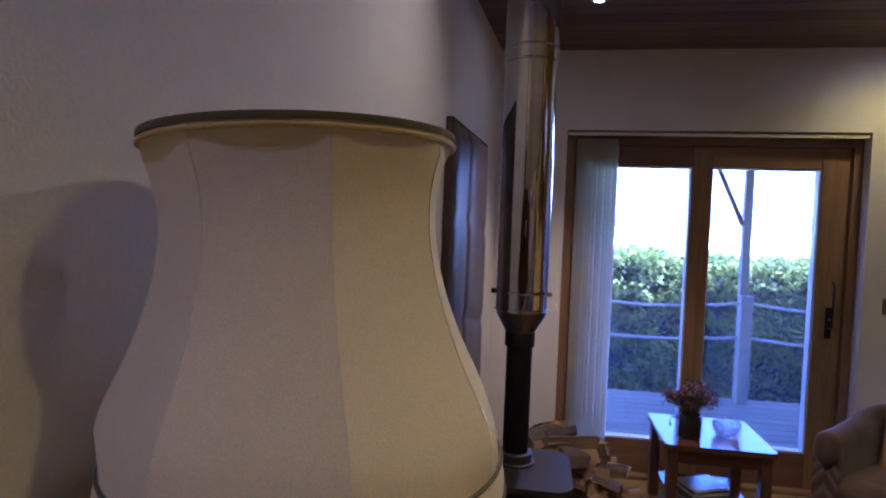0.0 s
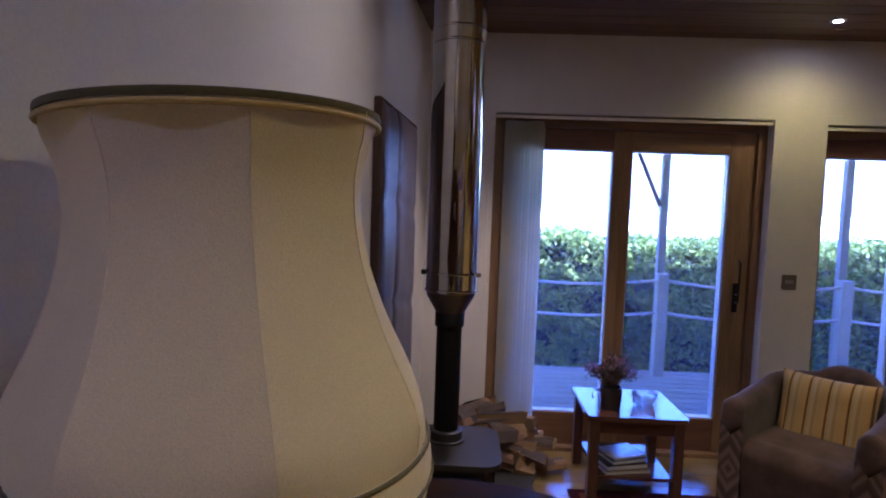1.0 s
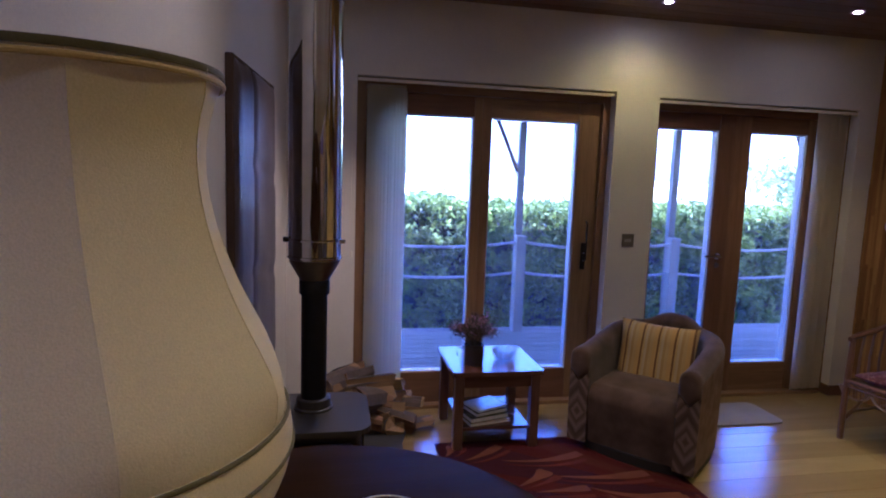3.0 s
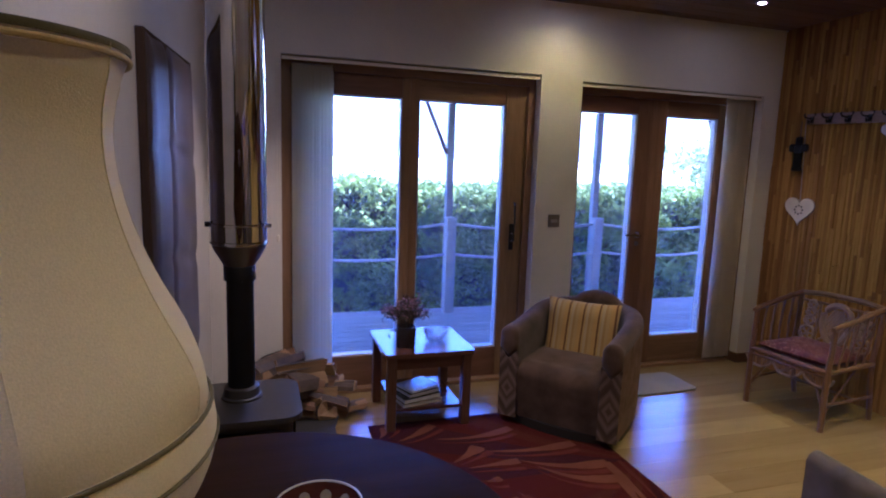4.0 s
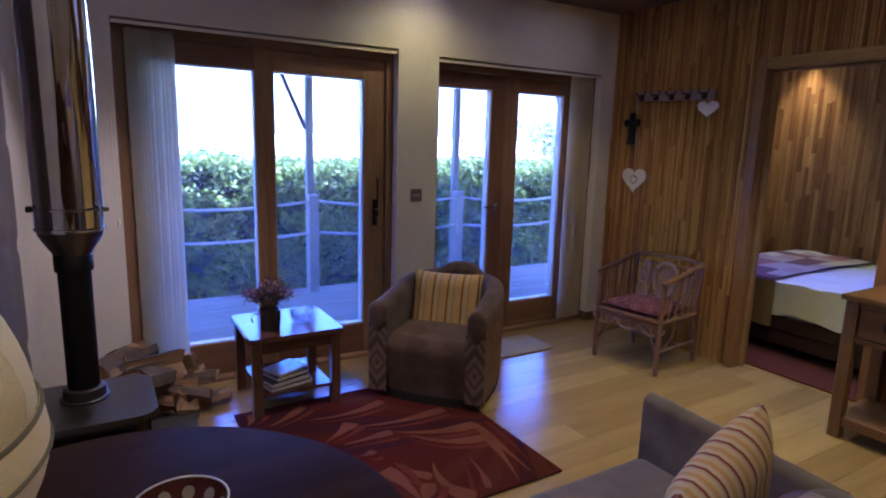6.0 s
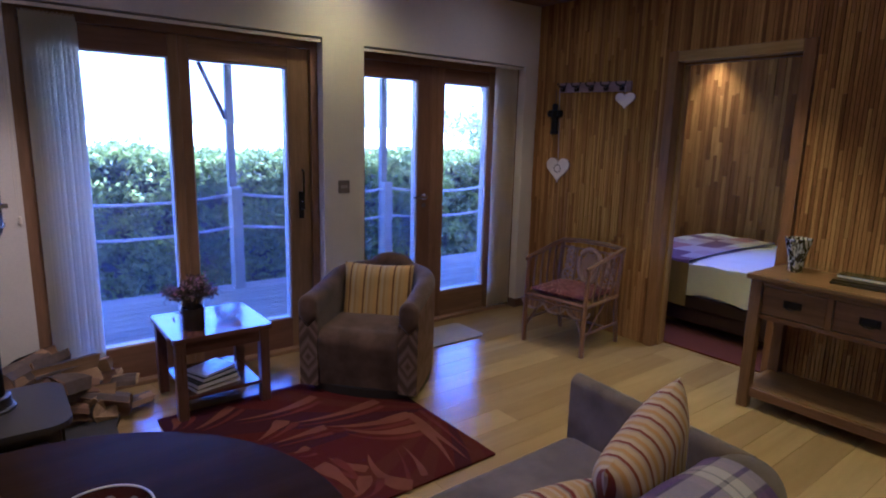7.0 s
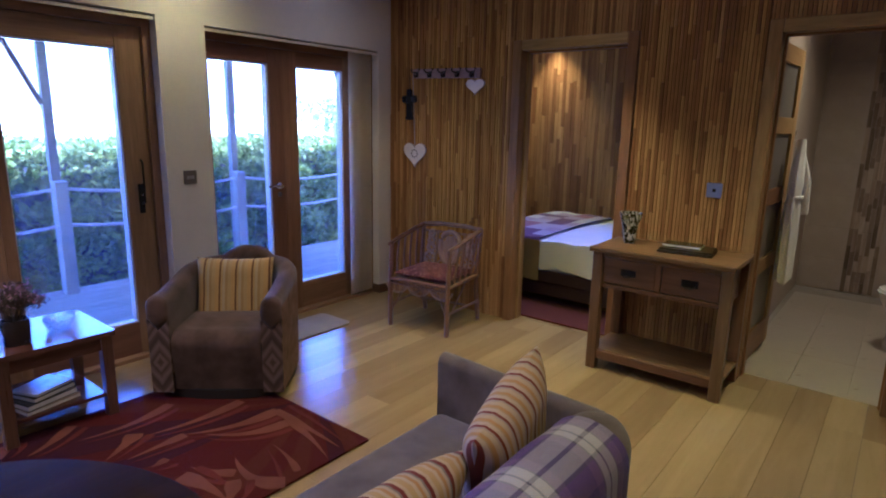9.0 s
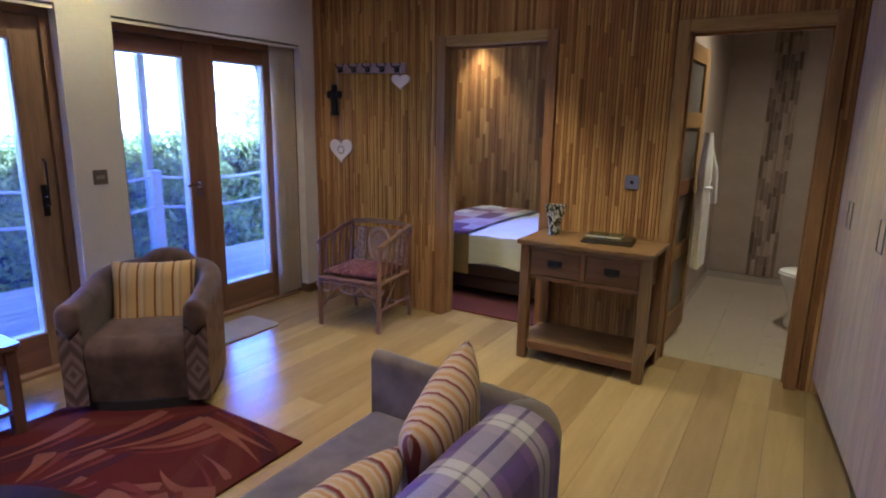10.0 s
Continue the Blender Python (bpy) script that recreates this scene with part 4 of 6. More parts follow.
def padded(u, v):
    x, z = 0.012 + (PLEN - 0.03) * u, 0.008 + 1.68 * v
    x -= 0.05 * max(0, v - 0.94) / 0.06 * max(0, u - 0.9) * 10 * 0.6
    edge = min(u, 1 - u, v * 1.5, (1 - v) * 1.5)
    d = 0.028 + 0.02 * min(1, edge / 0.07) ** 0.5
    crease = 0.018 * math.exp(-((u - 0.36) / 0.03) ** 2)
    for c in (0.24, 0.5, 0.76):
        crease += 0.009 * math.exp(-((v - c - 0.02 * math.sin(u * 5)) / 0.018) ** 2) * (1 if u > 0.36 else 0.6)
    return (x, -(d - crease) - 0.006 * noise.noise((u * 4, v * 6, 1.0)), z)


add_sheet(pad, padded, 60, 90)
part("padding", pad, LEATHER, panel, "creased dark leather padding", True)

# ---- rug, side table, tub chair ----
rug = part("rug", box(0.58, 1.82, 0.0005, 1.785, 3.07, 0.013, 0.004), RUG)


def rug_blade(x0, y0, xm, ym, x1, y1, w, pile=None):
    """A tufted blade, wide at its first end and running out to a point."""
    a, m, b = Vector((x0, y0)), Vector((xm, ym)), Vector((x1, y1))
    c = m * 2 - (a + b) / 2
    bm = bmesh.new()
    lift = 0.0131 + 0.00006 * len(rug.children)

    def at(s, side):
        p = a * (1 - s) ** 2 + c * 2 * s * (1 - s) + b * s * s
        d = ((c - a) * (1 - s) + (b - c) * s).normalized()
        h = w / 2 * (1 - s) ** 0.75 * (1 + 0.35 * math.sin(min(1, s * 2.2) * math.pi))
        return p.x - d.y * h * side, p.y + d.x * h * side

    rows = [[bm.verts.new((*at(k / 12, q), lift + (0.0006 if abs(q) < 1 else -0.0008))) for q in (-1, -0.9, 0.9, 1)] for k in range(13)]
    for r0, r1 in zip(rows, rows[1:]):
        for i in range(3):
            bm.faces.new((r0[i], r0[i + 1], r1[i + 1], r1[i]))
    part("tufted_blade", bm, pile or RUG_RUST, rug)
    if pile is None:      # a darker, slimmer blade runs alongside
        dx, dy = -(y1 - y0), x1 - x0
        k = 0.075 / math.hypot(dx, dy)
        if 0.62 < x0 + dx * k < 1.75 and 1.85 < y0 + dy * k < 3.04 and 1.85 < y1 + dy * k < 3.04:
            rug_blade(x0 + dx * k, y0 + dy * k, xm + dx * k * 0.8, ym + dy * k * 0.8, x1 + dx * k * 0.5, y1 + dy * k * 0.5, w * 0.55, RUG_DEEP)


RUG_DEEP = cloth("deep_rust_pile", (0.085, 0.016, 0.007), 0.95, 0.2, 420, 0.03, 6.0)
RUG_RUST = cloth("rust_pile", (0.12, 0.041, 0.015), 0.95, 0.2, 420, 0.03, 6.0)
BLADES = (
    (1.352, 2.859, 1.126, 2.801, 0.892, 2.828, 0.055), (1.611, 2.61, 1.355, 2.594, 1.12, 2.639, 0.06),
    (1.675, 2.38, 1.45, 2.403, 1.247, 2.51, 0.07), (1.646, 2.236, 1.449, 2.291, 1.308, 2.442, 0.065),
    (1.245, 2.505, 1.119, 2.50, 0.971, 2.495, 0.05), (1.096, 2.691, 1.026, 2.631, 0.912, 2.56, 0.075),
    (0.933, 2.994, 0.797, 2.891, 0.701, 2.849, 0.05), (1.646, 2.251, 1.611, 2.038, 1.549, 1.84, 0.04),
    (1.668, 2.385, 1.66, 2.102, 1.643, 1.864, 0.045), (1.318, 1.835, 1.247, 1.968, 1.291, 2.162, 0.075),
    (1.223, 2.049, 1.168, 2.13, 1.123, 2.234, 0.05), (1.089, 2.372, 1.041, 2.361, 1.013, 2.362, 0.04),
    (1.064, 2.201, 1.095, 2.046, 1.095, 1.9, 0.07), (1.186, 2.01, 1.124, 1.927, 1.072, 1.906, 0.06),
    (0.665, 3.02, 0.645, 2.95, 0.61, 2.9, 0.05), (1.40, 1.86, 1.44, 1.98, 1.46, 2.12, 0.03))
for blade in BLADES:
    rug_blade(*blade)
tagged(rug, "square red and rust rug with sweeping curved blades", "rug")
mat_ob = part("door_mat", plate(2.22, 3.12, 2.88, 3.46, 0.0005, 0.009, 0.05), MAT_GREY)
tagged(mat_ob, "grey rectangular mat with rounded corners by the glazed door", "door mat")

st = thing("side_table", "dark polished wooden side table with a lower shelf", "side table", pose(0.905, 3.197, 0.013))
part("tabletop", plate(-0.255, -0.247, 0.255, 0.247, 0.416, 0.442, 0.02), DARK_WOOD, st)
for x in (-0.215, 0.215):
    for y in (-0.207, 0.207):
        part("leg", box(x - 0.025, y - 0.025, 0, x + 0.025, y + 0.025, 0.4155, 0.003), DARK_WOOD_Z, st)
for y in (-0.218, 0.204):
    part("apron", box(-0.192, y, 0.345, 0.192, y + 0.014, 0.4155), DARK_WOOD, st)
for x in (-0.218, 0.204):
    part("apron", box(x, -0.184, 0.345, x + 0.014, 0.184, 0.4155), DARK_WOOD, st)
part("shelf", box(-0.192, -0.225, 0.105, 0.192, 0.225, 0.123, 0.003), DARK_WOOD, st)

z = 0.137
for i, (w, d, h, mat_c, turn, dx, dy) in enumerate(((0.25, 0.2, 0.018, COVER_C, 12, 0, 0), (0.24, 0.19, 0.026, COVER_B, 16, -0.005, 0.004), (0.21, 0.17, 0.022, COVER_B, 20, 0.008, 0.01), (0.20, 0.155, 0.012, COVER_A, 24, 0.012, 0.015))):
    bk = thing("book", "large book lying flat in a stack on the table shelf", "book", pose(0.86 + dx, 3.10 + dy, z, 0, 0, turn), "books on the side table")
    part("paper_block", box(-w / 2 + 0.004, -d / 2 + 0.004, 0.002, w / 2 - 0.004, d / 2 - 0.002, h - 0.002), PAPER, bk)
    part("cover", box(-w / 2, -d / 2, 0, w / 2, d / 2, 0.002), mat_c, bk)
    part("cover", box(-w / 2, -d / 2, h - 0.002, w / 2, d / 2, h), mat_c, bk)
    part("spine", box(-w / 2, d / 2 + 0.0002, 0, w / 2, d / 2 + 0.0025, h), mat_c, bk)
    z += h + 0.0005

pot = thing("potted_plant", "dark round pot with a bushy dried heather plant", "plant", pose(0.79, 3.09, 0.4555) @ Matrix.Scale(1.12, 4))
part("pot", lathe([(0, 0), (0.045, 0), (0.048, 0.004), (0.052, 0.09), (0.05, 0.105), (0.044, 0.105), (0.043, 0.085), (0, 0.085)], 24), CERAMIC, pot, "", True)
part("pot_handle", tube([(-0.05, 0, 0.08), (-0.08, 0, 0.088), (-0.088, 0, 0.06), (-0.08, 0, 0.045)], 0.004, 6), CERAMIC, pot, "", True)
PLANT_LEAF = leaf_mat("heather_leaves", (0.055, 0.05, 0.03), (0.16, 0.10, 0.07))
PLANT_FLOWER = leaf_mat("heather_flowers", (0.22, 0.08, 0.09), (0.5, 0.3, 0.28))
tips = []
rr = random.Random(9)
for k in range(54):
    a, o = rr.random() * 6.28, rr.random() ** 0.55
    e = Vector((math.cos(a) * 0.12 * o, math.sin(a) * 0.10 * o, 0.125 + 0.125 * (1 - 0.25 * o) * (0.45 + 0.55 * rr.random())))
    m1 = Vector((e.x * 0.4, e.y * 0.4, 0.085 + (e.z - 0.085) * 0.6))
    part("stem", tube([(e.x * 0.15, e.y * 0.15, 0.085), m1, e], 0.0016, 4), BARK, pot)
    tips += [m1.lerp(e, q / 5) for q in range(2, 6)]
for a, out, up in ((3.3, 0.118, 0.205), (2.7, 0.125, 0.15), (0.1, 0.12, 0.20), (0.5, 0.13, 0.16), (5.6, 0.11, 0.215), (4.2, 0.1, 0.225), (1.4, 0.1, 0.23)):
    c_, s_ = math.cos(a), math.sin(a)
    arch = [(0.01 * c_, 0.01 * s_, 0.085), (out * 0.5 * c_, out * 0.5 * s_, up * 0.88), (out * 0.85 * c_, out * 0.85 * s_, up), (out * c_, out * s_, up - 0.02), (out * 0.93 * c_, out * 0.93 * s_, up - 0.035)]
    part("stem", tube(arch, 0.0022, 5), BARK, pot)
pl = tagged(part("foliage", bmesh.new(), PLANT_LEAF, pot), "", "", "", "stuff")
pl.data = numpy_mesh("foliage", *leaves(1000, lambda g, m: np.array([list(tips[i]) for i in g.integers(0, len(tips), m)]) + g.normal(0, 0.014, (m, 3)), 0.013, 21), PLANT_LEAF)
pf = tagged(part("blossom", bmesh.new(), PLANT_FLOWER, pot), "", "", "", "stuff")
pf.data = numpy_mesh("blossom", *leaves(420, lambda g, m: np.array([list(tips[i]) for i in g.integers(0, len(tips), m)]) + g.normal(0, 0.009, (m, 3)) + np.array([0, 0, 0.008]), 0.011, 22), PLANT_FLOWER)

gb = thing("glass_bowl", "cut-glass bowl on the side table", "bowl", pose(0.985, 3.15, 0.4555))
gbm = bmesh.new()


def cut(u, v):
    outer = v < 0.5
    q = v * 2 if outer else (1 - v) * 2
    prof = 0.032 + 0.033 * q ** 0.45
    facet = 0.006 * abs(((u * 14 + q * 2.5) % 1) - 0.5) * 2 + 0.005 * abs(((u * 14 - q * 2.5) % 1) - 0.5) * 2 if outer else 0
    scal = 0.004 * math.cos(u * 16 * 2 * math.pi) * max(0, q - 0.8) * 5
    r = prof + facet - (0 if outer else 0.005)
    zz = (0.0 if outer else 0.008) + (0.068 if outer else 0.060) * q + scal
    return (r * math.cos(2 * math.pi * u), r * math.sin(2 * math.pi * u), zz)


g = add_sheet(gbm, cut, 56, 22, wrap_u=True)
gbm.faces.new([g[i][0] for i in range(56)][::-1])
gbm.faces.new([g[i][-1] for i in range(56)])
part("body", gbm, CRYSTAL, gb)

# tub chair, turned towards the room
TUB = pose(1.815, 2.945, 0.0, 0, 0, -49) @ Matrix.Scale(1.05, 4)
tub = thing("tub_chair", "taupe suede tub armchair with patterned woven sides", "armchair", TUB)
HW, HD_ = 0.33, 0.35          # half width, half depth
TH = 0.105


def horseshoe(u):
    """Centre line of the wrapped back, from one arm front round to the other: point and outward normal."""
    s = u * 2 - 1
    straight = 0.34
    if abs(s) > 1 - straight:
        k = (abs(s) - (1 - straight)) / straight
        return Vector((math.copysign(HW - TH / 2, s), 0.02 - (HD_ + 0.0) * k * 1.0, 0)), Vector((math.copysign(1, s), 0, 0))
    a = s / (1 - straight) * math.pi / 2
    rx, ry = HW - TH / 2, HD_ - TH / 2
    p = Vector((rx * math.sin(a), 0.02 + ry * math.cos(a), 0))
    n = Vector((math.sin(a) / rx, math.cos(a) / ry, 0)).normalized()
    return p, n


def tub_top(u):
    s = abs(u * 2 - 1)
    k = max(0.0, min(1.0, (1 - s) / 0.62))
    k = k * k * (3 - 2 * k)
    q = min(1.0, abs(u - 0.5) / 0.105)
    hump = 0.052 * (1 - q ** 3) ** 1.2
    return 0.562 + 0.07 * k + hump


inner = bmesh.new()


def inner_fn(u, v):
    p, n = horseshoe(u)
    top = tub_top(u)
    h = TH / 2
    if v < 0.45:
        k = v / 0.45
        off, z = -h, 0.30 + (top - h - 0.30) * k
    else:
        a = (v - 0.45) / 0.55 * math.pi
        off, z = -h * math.cos(a), top - h + h * math.sin(a)
    q = p + n * off
    return (q.x, q.y, z)


add_sheet(inner, inner_fn, 61, 18)
part("backrest", inner, SUEDE, tub, "taupe suede inner back and arms", True)
outer_bm = bmesh.new()


def outer_fn(u, v):
    p, n = horseshoe(u)
    top = tub_top(u) - TH / 2
    z = 0.055 + (top - 0.055) * v
    q = p + n * (TH / 2 - 0.006 * (1 - v) ** 2)
    return (q.x, q.y, z)


add_sheet(outer_bm, outer_fn, 61, 10)
part("outer_cover", outer_bm, BEIGE, tub, "beige woven outer cover", True)
for s in (-1, 1):
    fr = []
    x0, x1 = (HW - TH) * s, HW * s
    zc = 0.562 - TH / 2
    pts = [(x0, 0.055), (x0 + (x1 - x0) * 0.96, 0.055), (x1, zc)] + [((x0 + x1) / 2 + (TH / 2) * math.cos(a) * s, zc + TH / 2 * math.sin(a)) for a in [k * math.pi / 8 for k in range(1, 8)]] + [(x0, zc)]
    xm = (x0 + x1) / 2
    cap = [(x0, 0.44), (xm, 0.385), (x0 + (x1 - x0) * 0.995, 0.44)] + pts[2:]
    low = [pts[0], pts[1], (x0 + (x1 - x0) * 0.994, 0.438), (xm, 0.383), (x0, 0.438)]
    part("arm_front", prism(low, "y", 0.02 - HD_ - 0.012, 0.02 - HD_ + 0.004), TRIBAL, tub, "patterned woven arm front with chevrons")
    puff = bmesh.new()
    zc_ = sum(p[1] for p in cap) / len(cap)
    loops = []
    for q in range(6):
        shrink, out = 1 - 0.55 * (q / 5) ** 2.2, 0.004 - 0.034 * math.sin(q / 5 * math.pi / 2)
        loops.append([puff.verts.new((xm + (p[0] - xm) * shrink, 0.02 - HD_ + out, zc_ + (p[1] - zc_) * shrink)) for p in cap])
    for la, lb in zip(loops, loops[1:]):
        for q in range(len(cap)):
            puff.faces.new((la[q], la[(q + 1) % len(cap)], lb[(q + 1) % len(cap)], lb[q]))
    puff.faces.new(loops[0])
    puff.faces.new(loops[-1])
    part("arm_cap", puff, SUEDE, tub, "puffed suede arm end", True)
seat = bmesh.new()


def seat_fn(u, v):
    # from the back of the seat over the rounded front edge and down to the plinth
    x = (u * 2 - 1) * (HW - TH - 0.004)
    if v < 0.62:
        k = v / 0.62
        y, z = 0.17 - 0.44 * k, 0.37 + 0.018 * math.sin(math.pi * min(1, k * 1.05)) * (1 - (u * 2 - 1) ** 4)
    elif v < 0.8:
        a = (v - 0.62) / 0.18 * math.pi / 2
        y, z = -0.27 - 0.075 * math.sin(a), 0.295 + 0.075 * math.cos(a)
    else:
        k = (v - 0.8) / 0.2
        y, z = -0.345 + 0.03 * k, 0.295 - 0.235 * k
    return (x, y, z + 0.004 * noise.noise((u * 5, v * 6, 3)))


add_sheet(seat, seat_fn, 24, 40)
part("seat", seat, SUEDE, tub, "taupe suede seat", True)
base_pts = [(HW * 0.96 * math.cos(a) * (1 if math.sin(a) > 0 else 1.0), 0.0 + (HD_ * 0.95 if math.sin(a) > 0 else HD_ * 0.955) * math.copysign(abs(math.sin(a)) ** (1.0 if math.sin(a) > 0 else 0.35), math.sin(a))) for a in [2 * math.pi * k / 40 for k in range(40)]]
part("plinth", prism(base_pts, "z", 0.0135, 0.06), BLACK_BASE, tub)

cu = thing("cushion", "gold and brown striped cushion propped in the tub chair", "cushion", TUB @ pose(-0.014, 0.05, 0.455, -15, 0, 3))
pillow(0.42, 0.42, 0.13, CUSHION_STRIPE, cu)

# ---- sofa with cushions and throw ----
def rounded_profile(a0, a1, z0, z1, r, seg=6):
    """Upright outline with rounded top corners, across a and z."""
    pts = [(a0, z0), (a1, z0)]
    for cx, s in ((a1 - r, 0), (a0 + r, 90)):
        for k in range(seg + 1):
            a = radians(s + 90 * k / seg)
            pts.append((cx + r * math.cos(a), z1 - r + r * math.sin(a)))
    return pts


def soft(bm, amount=0.012, seg=3):
    """Round off the long sharp edges of a stuffed shape."""
    es = [e for e in bm.edges if len(e.link_faces) == 2 and e.calc_face_angle(0) > radians(60)]
    bmesh.ops.bevel(bm, geom=es, offset=amount, segments=seg, profile=0.5, affect="EDGES")
    return bm


sofa = thing("sofa", "low grey-taupe suede sofa with rounded arms and back", "sofa", pose(0.022, -0.016, 0))
arm = soft(prism(rounded_profile(1.588, 1.66, 0.06, 0.64, 0.035), "y", 0.655, 1.285), 0.03)
for v in arm.verts:
    if v.co.y < 0.7 and v.co.z > 0.3:
        v.co.z -= 0.03          # the arm falls a little towards the back
part("arm", arm, SUEDE_SOFA, sofa, "", True)
part("arm", soft(prism(rounded_profile(0.565, 0.68, 0.06, 0.56, 0.05), "y", 0.50, 0.97), 0.03), SUEDE_SOFA, sofa, "", True)
BK = rounded_profile(0.495, 0.70, 0.06, 0.69, 0.095, 8)
back = bmesh.new()
rings = []
for k in range(22):
    x, q = (0.60 + 0.82 * k / 9, 0.0) if k < 10 else (0, (k - 9) / 12)
    if q:
        x = 1.42 + 0.125 * math.sin(q * math.pi / 2)
    w = math.cos(q * math.pi / 2) ** 0.6 if q else 1.0
    rings.append([back.verts.new((x, 0.5975 + (y - 0.5975) * max(w, 0.05), 0.06 + (z - 0.06) * (1 - 0.15 * (1 - w)))) for y, z in BK])
for ra, rb_ in zip(rings, rings[1:]):
    for k in range(len(BK)):
        back.faces.new((ra[k], ra[(k + 1) % len(BK)], rb_[(k + 1) % len(BK)], rb_[k]))
back.faces.new(rings[0])
back.faces.new(rings[-1])
part("backrest", back, SUEDE_SOFA, sofa, "", True)
sm = bmesh.new()
add_box(sm, 0.684, 0.69, 0.27, 1.59, 1.275, 0.43, 0.045, 4)
part("seat_cushion", sm, SUEDE_SOFA, sofa, "", True)
part("seat_base", box(0.684, 0.69, 0.06, 1.59, 1.262, 0.268, 0.01), SUEDE_SOFA, sofa)
for x in (0.63, 1.63):
    for y in (0.53, 1.22):
        part("foot", lathe([(0, 0.0), (0.022, 0.0), (0.028, 0.06), (0, 0.06)], 14, x, y), BLACK_BASE, sofa, "", True)

throw = thing("throw", "purple, lilac and white checked wool throw over the sofa back", "throw", pose(0.022, -0.016, 0))
tb = bmesh.new()
path = [(0.487, 0.30), (0.486, 0.42), (0.486, 0.52)]
for k in range(9):
    a = radians(180 - 90 * k / 8)
    path.append((0.59 + 0.104 * math.cos(a), 0.591 + 0.104 * math.sin(a)))
for k in range(9):
    a = radians(90 - 90 * k / 8)
    path.append((0.605 + 0.104 * math.cos(a), 0.591 + 0.104 * math.sin(a)))
path += [(0.709, 0.53), (0.709, 0.48), (0.712, 0.452)]


def throw_fn(u, v):
    k = v * (len(path) - 1)
    i = min(len(path) - 2, int(k))
    a, b = path[i], path[i + 1]
    y, z = a[0] + (b[0] - a[0]) * (k - i), a[1] + (b[1] - a[1]) * (k - i)
    wave = 0.006 + 0.006 * noise.noise((u * 5, v * 4, 2.0))
    ny, nz = y - 0.597, z - 0.5
    l = math.hypot(ny, nz) or 1
    edge = 0.012 * math.sin(v * 9)
    return (0.70 + (0.70 + edge * 0.6) * u, y + ny / l * wave, z + nz / l * wave)


add_sheet(tb, throw_fn, 40, 60)
part("blanket", tb, PLAID, throw, "", True)
fr = bmesh.new()
for k in range(50):
    x = 0.703 + 0.695 * k / 49
    add_tube(fr, [(x, 0.487, 0.30), (x + 0.003, 0.484, 0.26)], 0.0018, 4)
tagged(part("fringe", fr, PLAID, throw), "", "", "", "stuff")

ca = thing("cushion", "cream, orange and red striped cushion leaning in the sofa corner", "cushion", pose(1.322, 0.782, 0.592, 6, -16, 8))
pillow(0.42, 0.40, 0.15, CUSHION_STRIPE_2, ca)
cb = thing("cushion", "orange and red striped cushion slumped against the sofa back", "cushion", pose(0.875, 0.84, 0.51, 22, 8, 4))
pillow(0.50, 0.38, 0.15, CUSHION_STRIPE_3, cb)

# ---- console table ----
con = thing("console_table", "rustic oak console table with two drawers and a low shelf", "console table", pose(3.515, 1.035, 0))
part("tabletop", box(-0.235, -0.405, 0.745, 0.215, 0.415, 0.775, 0.007), RUSTIC, con)
for x in (-0.2, 0.165):
    for y in (-0.365, 0.365):
        part("leg", box(x - 0.028 + 0.012, y - 0.03, 0, x + 0.028 + 0.012, y + 0.03, 0.7445, 0.004), RUSTIC_Z, con)
part("front_rail", box(-0.205, -0.334, 0.53, -0.18, 0.334, 0.556, 0.002), RUSTIC, con)
part("top_rail", box(-0.205, -0.334, 0.718, -0.18, 0.334, 0.7445), RUSTIC, con)
part("divider", box(-0.205, -0.015, 0.5565, -0.18, 0.015, 0.7175), RUSTIC_Z, con)
part("carcass", box(-0.16, -0.334, 0.545, 0.19, 0.334, 0.735), RUSTIC, con)
for s in (-1, 1):
    part("side_rail", box(-0.158, 0.336 * s, 0.53, 0.145, (0.336 + 0.02) * s, 0.7445), RUSTIC, con)
    y0, y1 = (0.018, 0.331) if s > 0 else (-0.331, -0.018)
    d = part("drawer", box(-0.2, y0, 0.56, -0.162, y1, 0.715, 0.004), RUSTIC, con)
    yc = (y0 + y1) / 2
    part("back_plate", box(-0.204, yc - 0.045, 0.62, -0.2005, yc + 0.045, 0.66, 0.001), BLACK_IRON, d, "black iron handle plate")
    part("bail_handle", tube([(-0.206, yc - 0.035, 0.65), (-0.222, yc - 0.034, 0.63), (-0.226, yc - 0.015, 0.62), (-0.226, yc + 0.015, 0.62), (-0.222, yc + 0.034, 0.63), (-0.206, yc + 0.035, 0.65)], 0.0035, 6), BLACK_IRON, d, "", True)
part("shelf", box(-0.19, -0.392, 0.105, 0.19, 0.392, 0.128, 0.003), RUSTIC, con)
part("shelf_rail", box(-0.2065, -0.334, 0.07, -0.1905, 0.334, 0.122, 0.002), RUSTIC, con)

vase = thing("vase", "flared clear glass vase with black and white flecks", "vase", pose(3.56, 1.315, 0.7755))


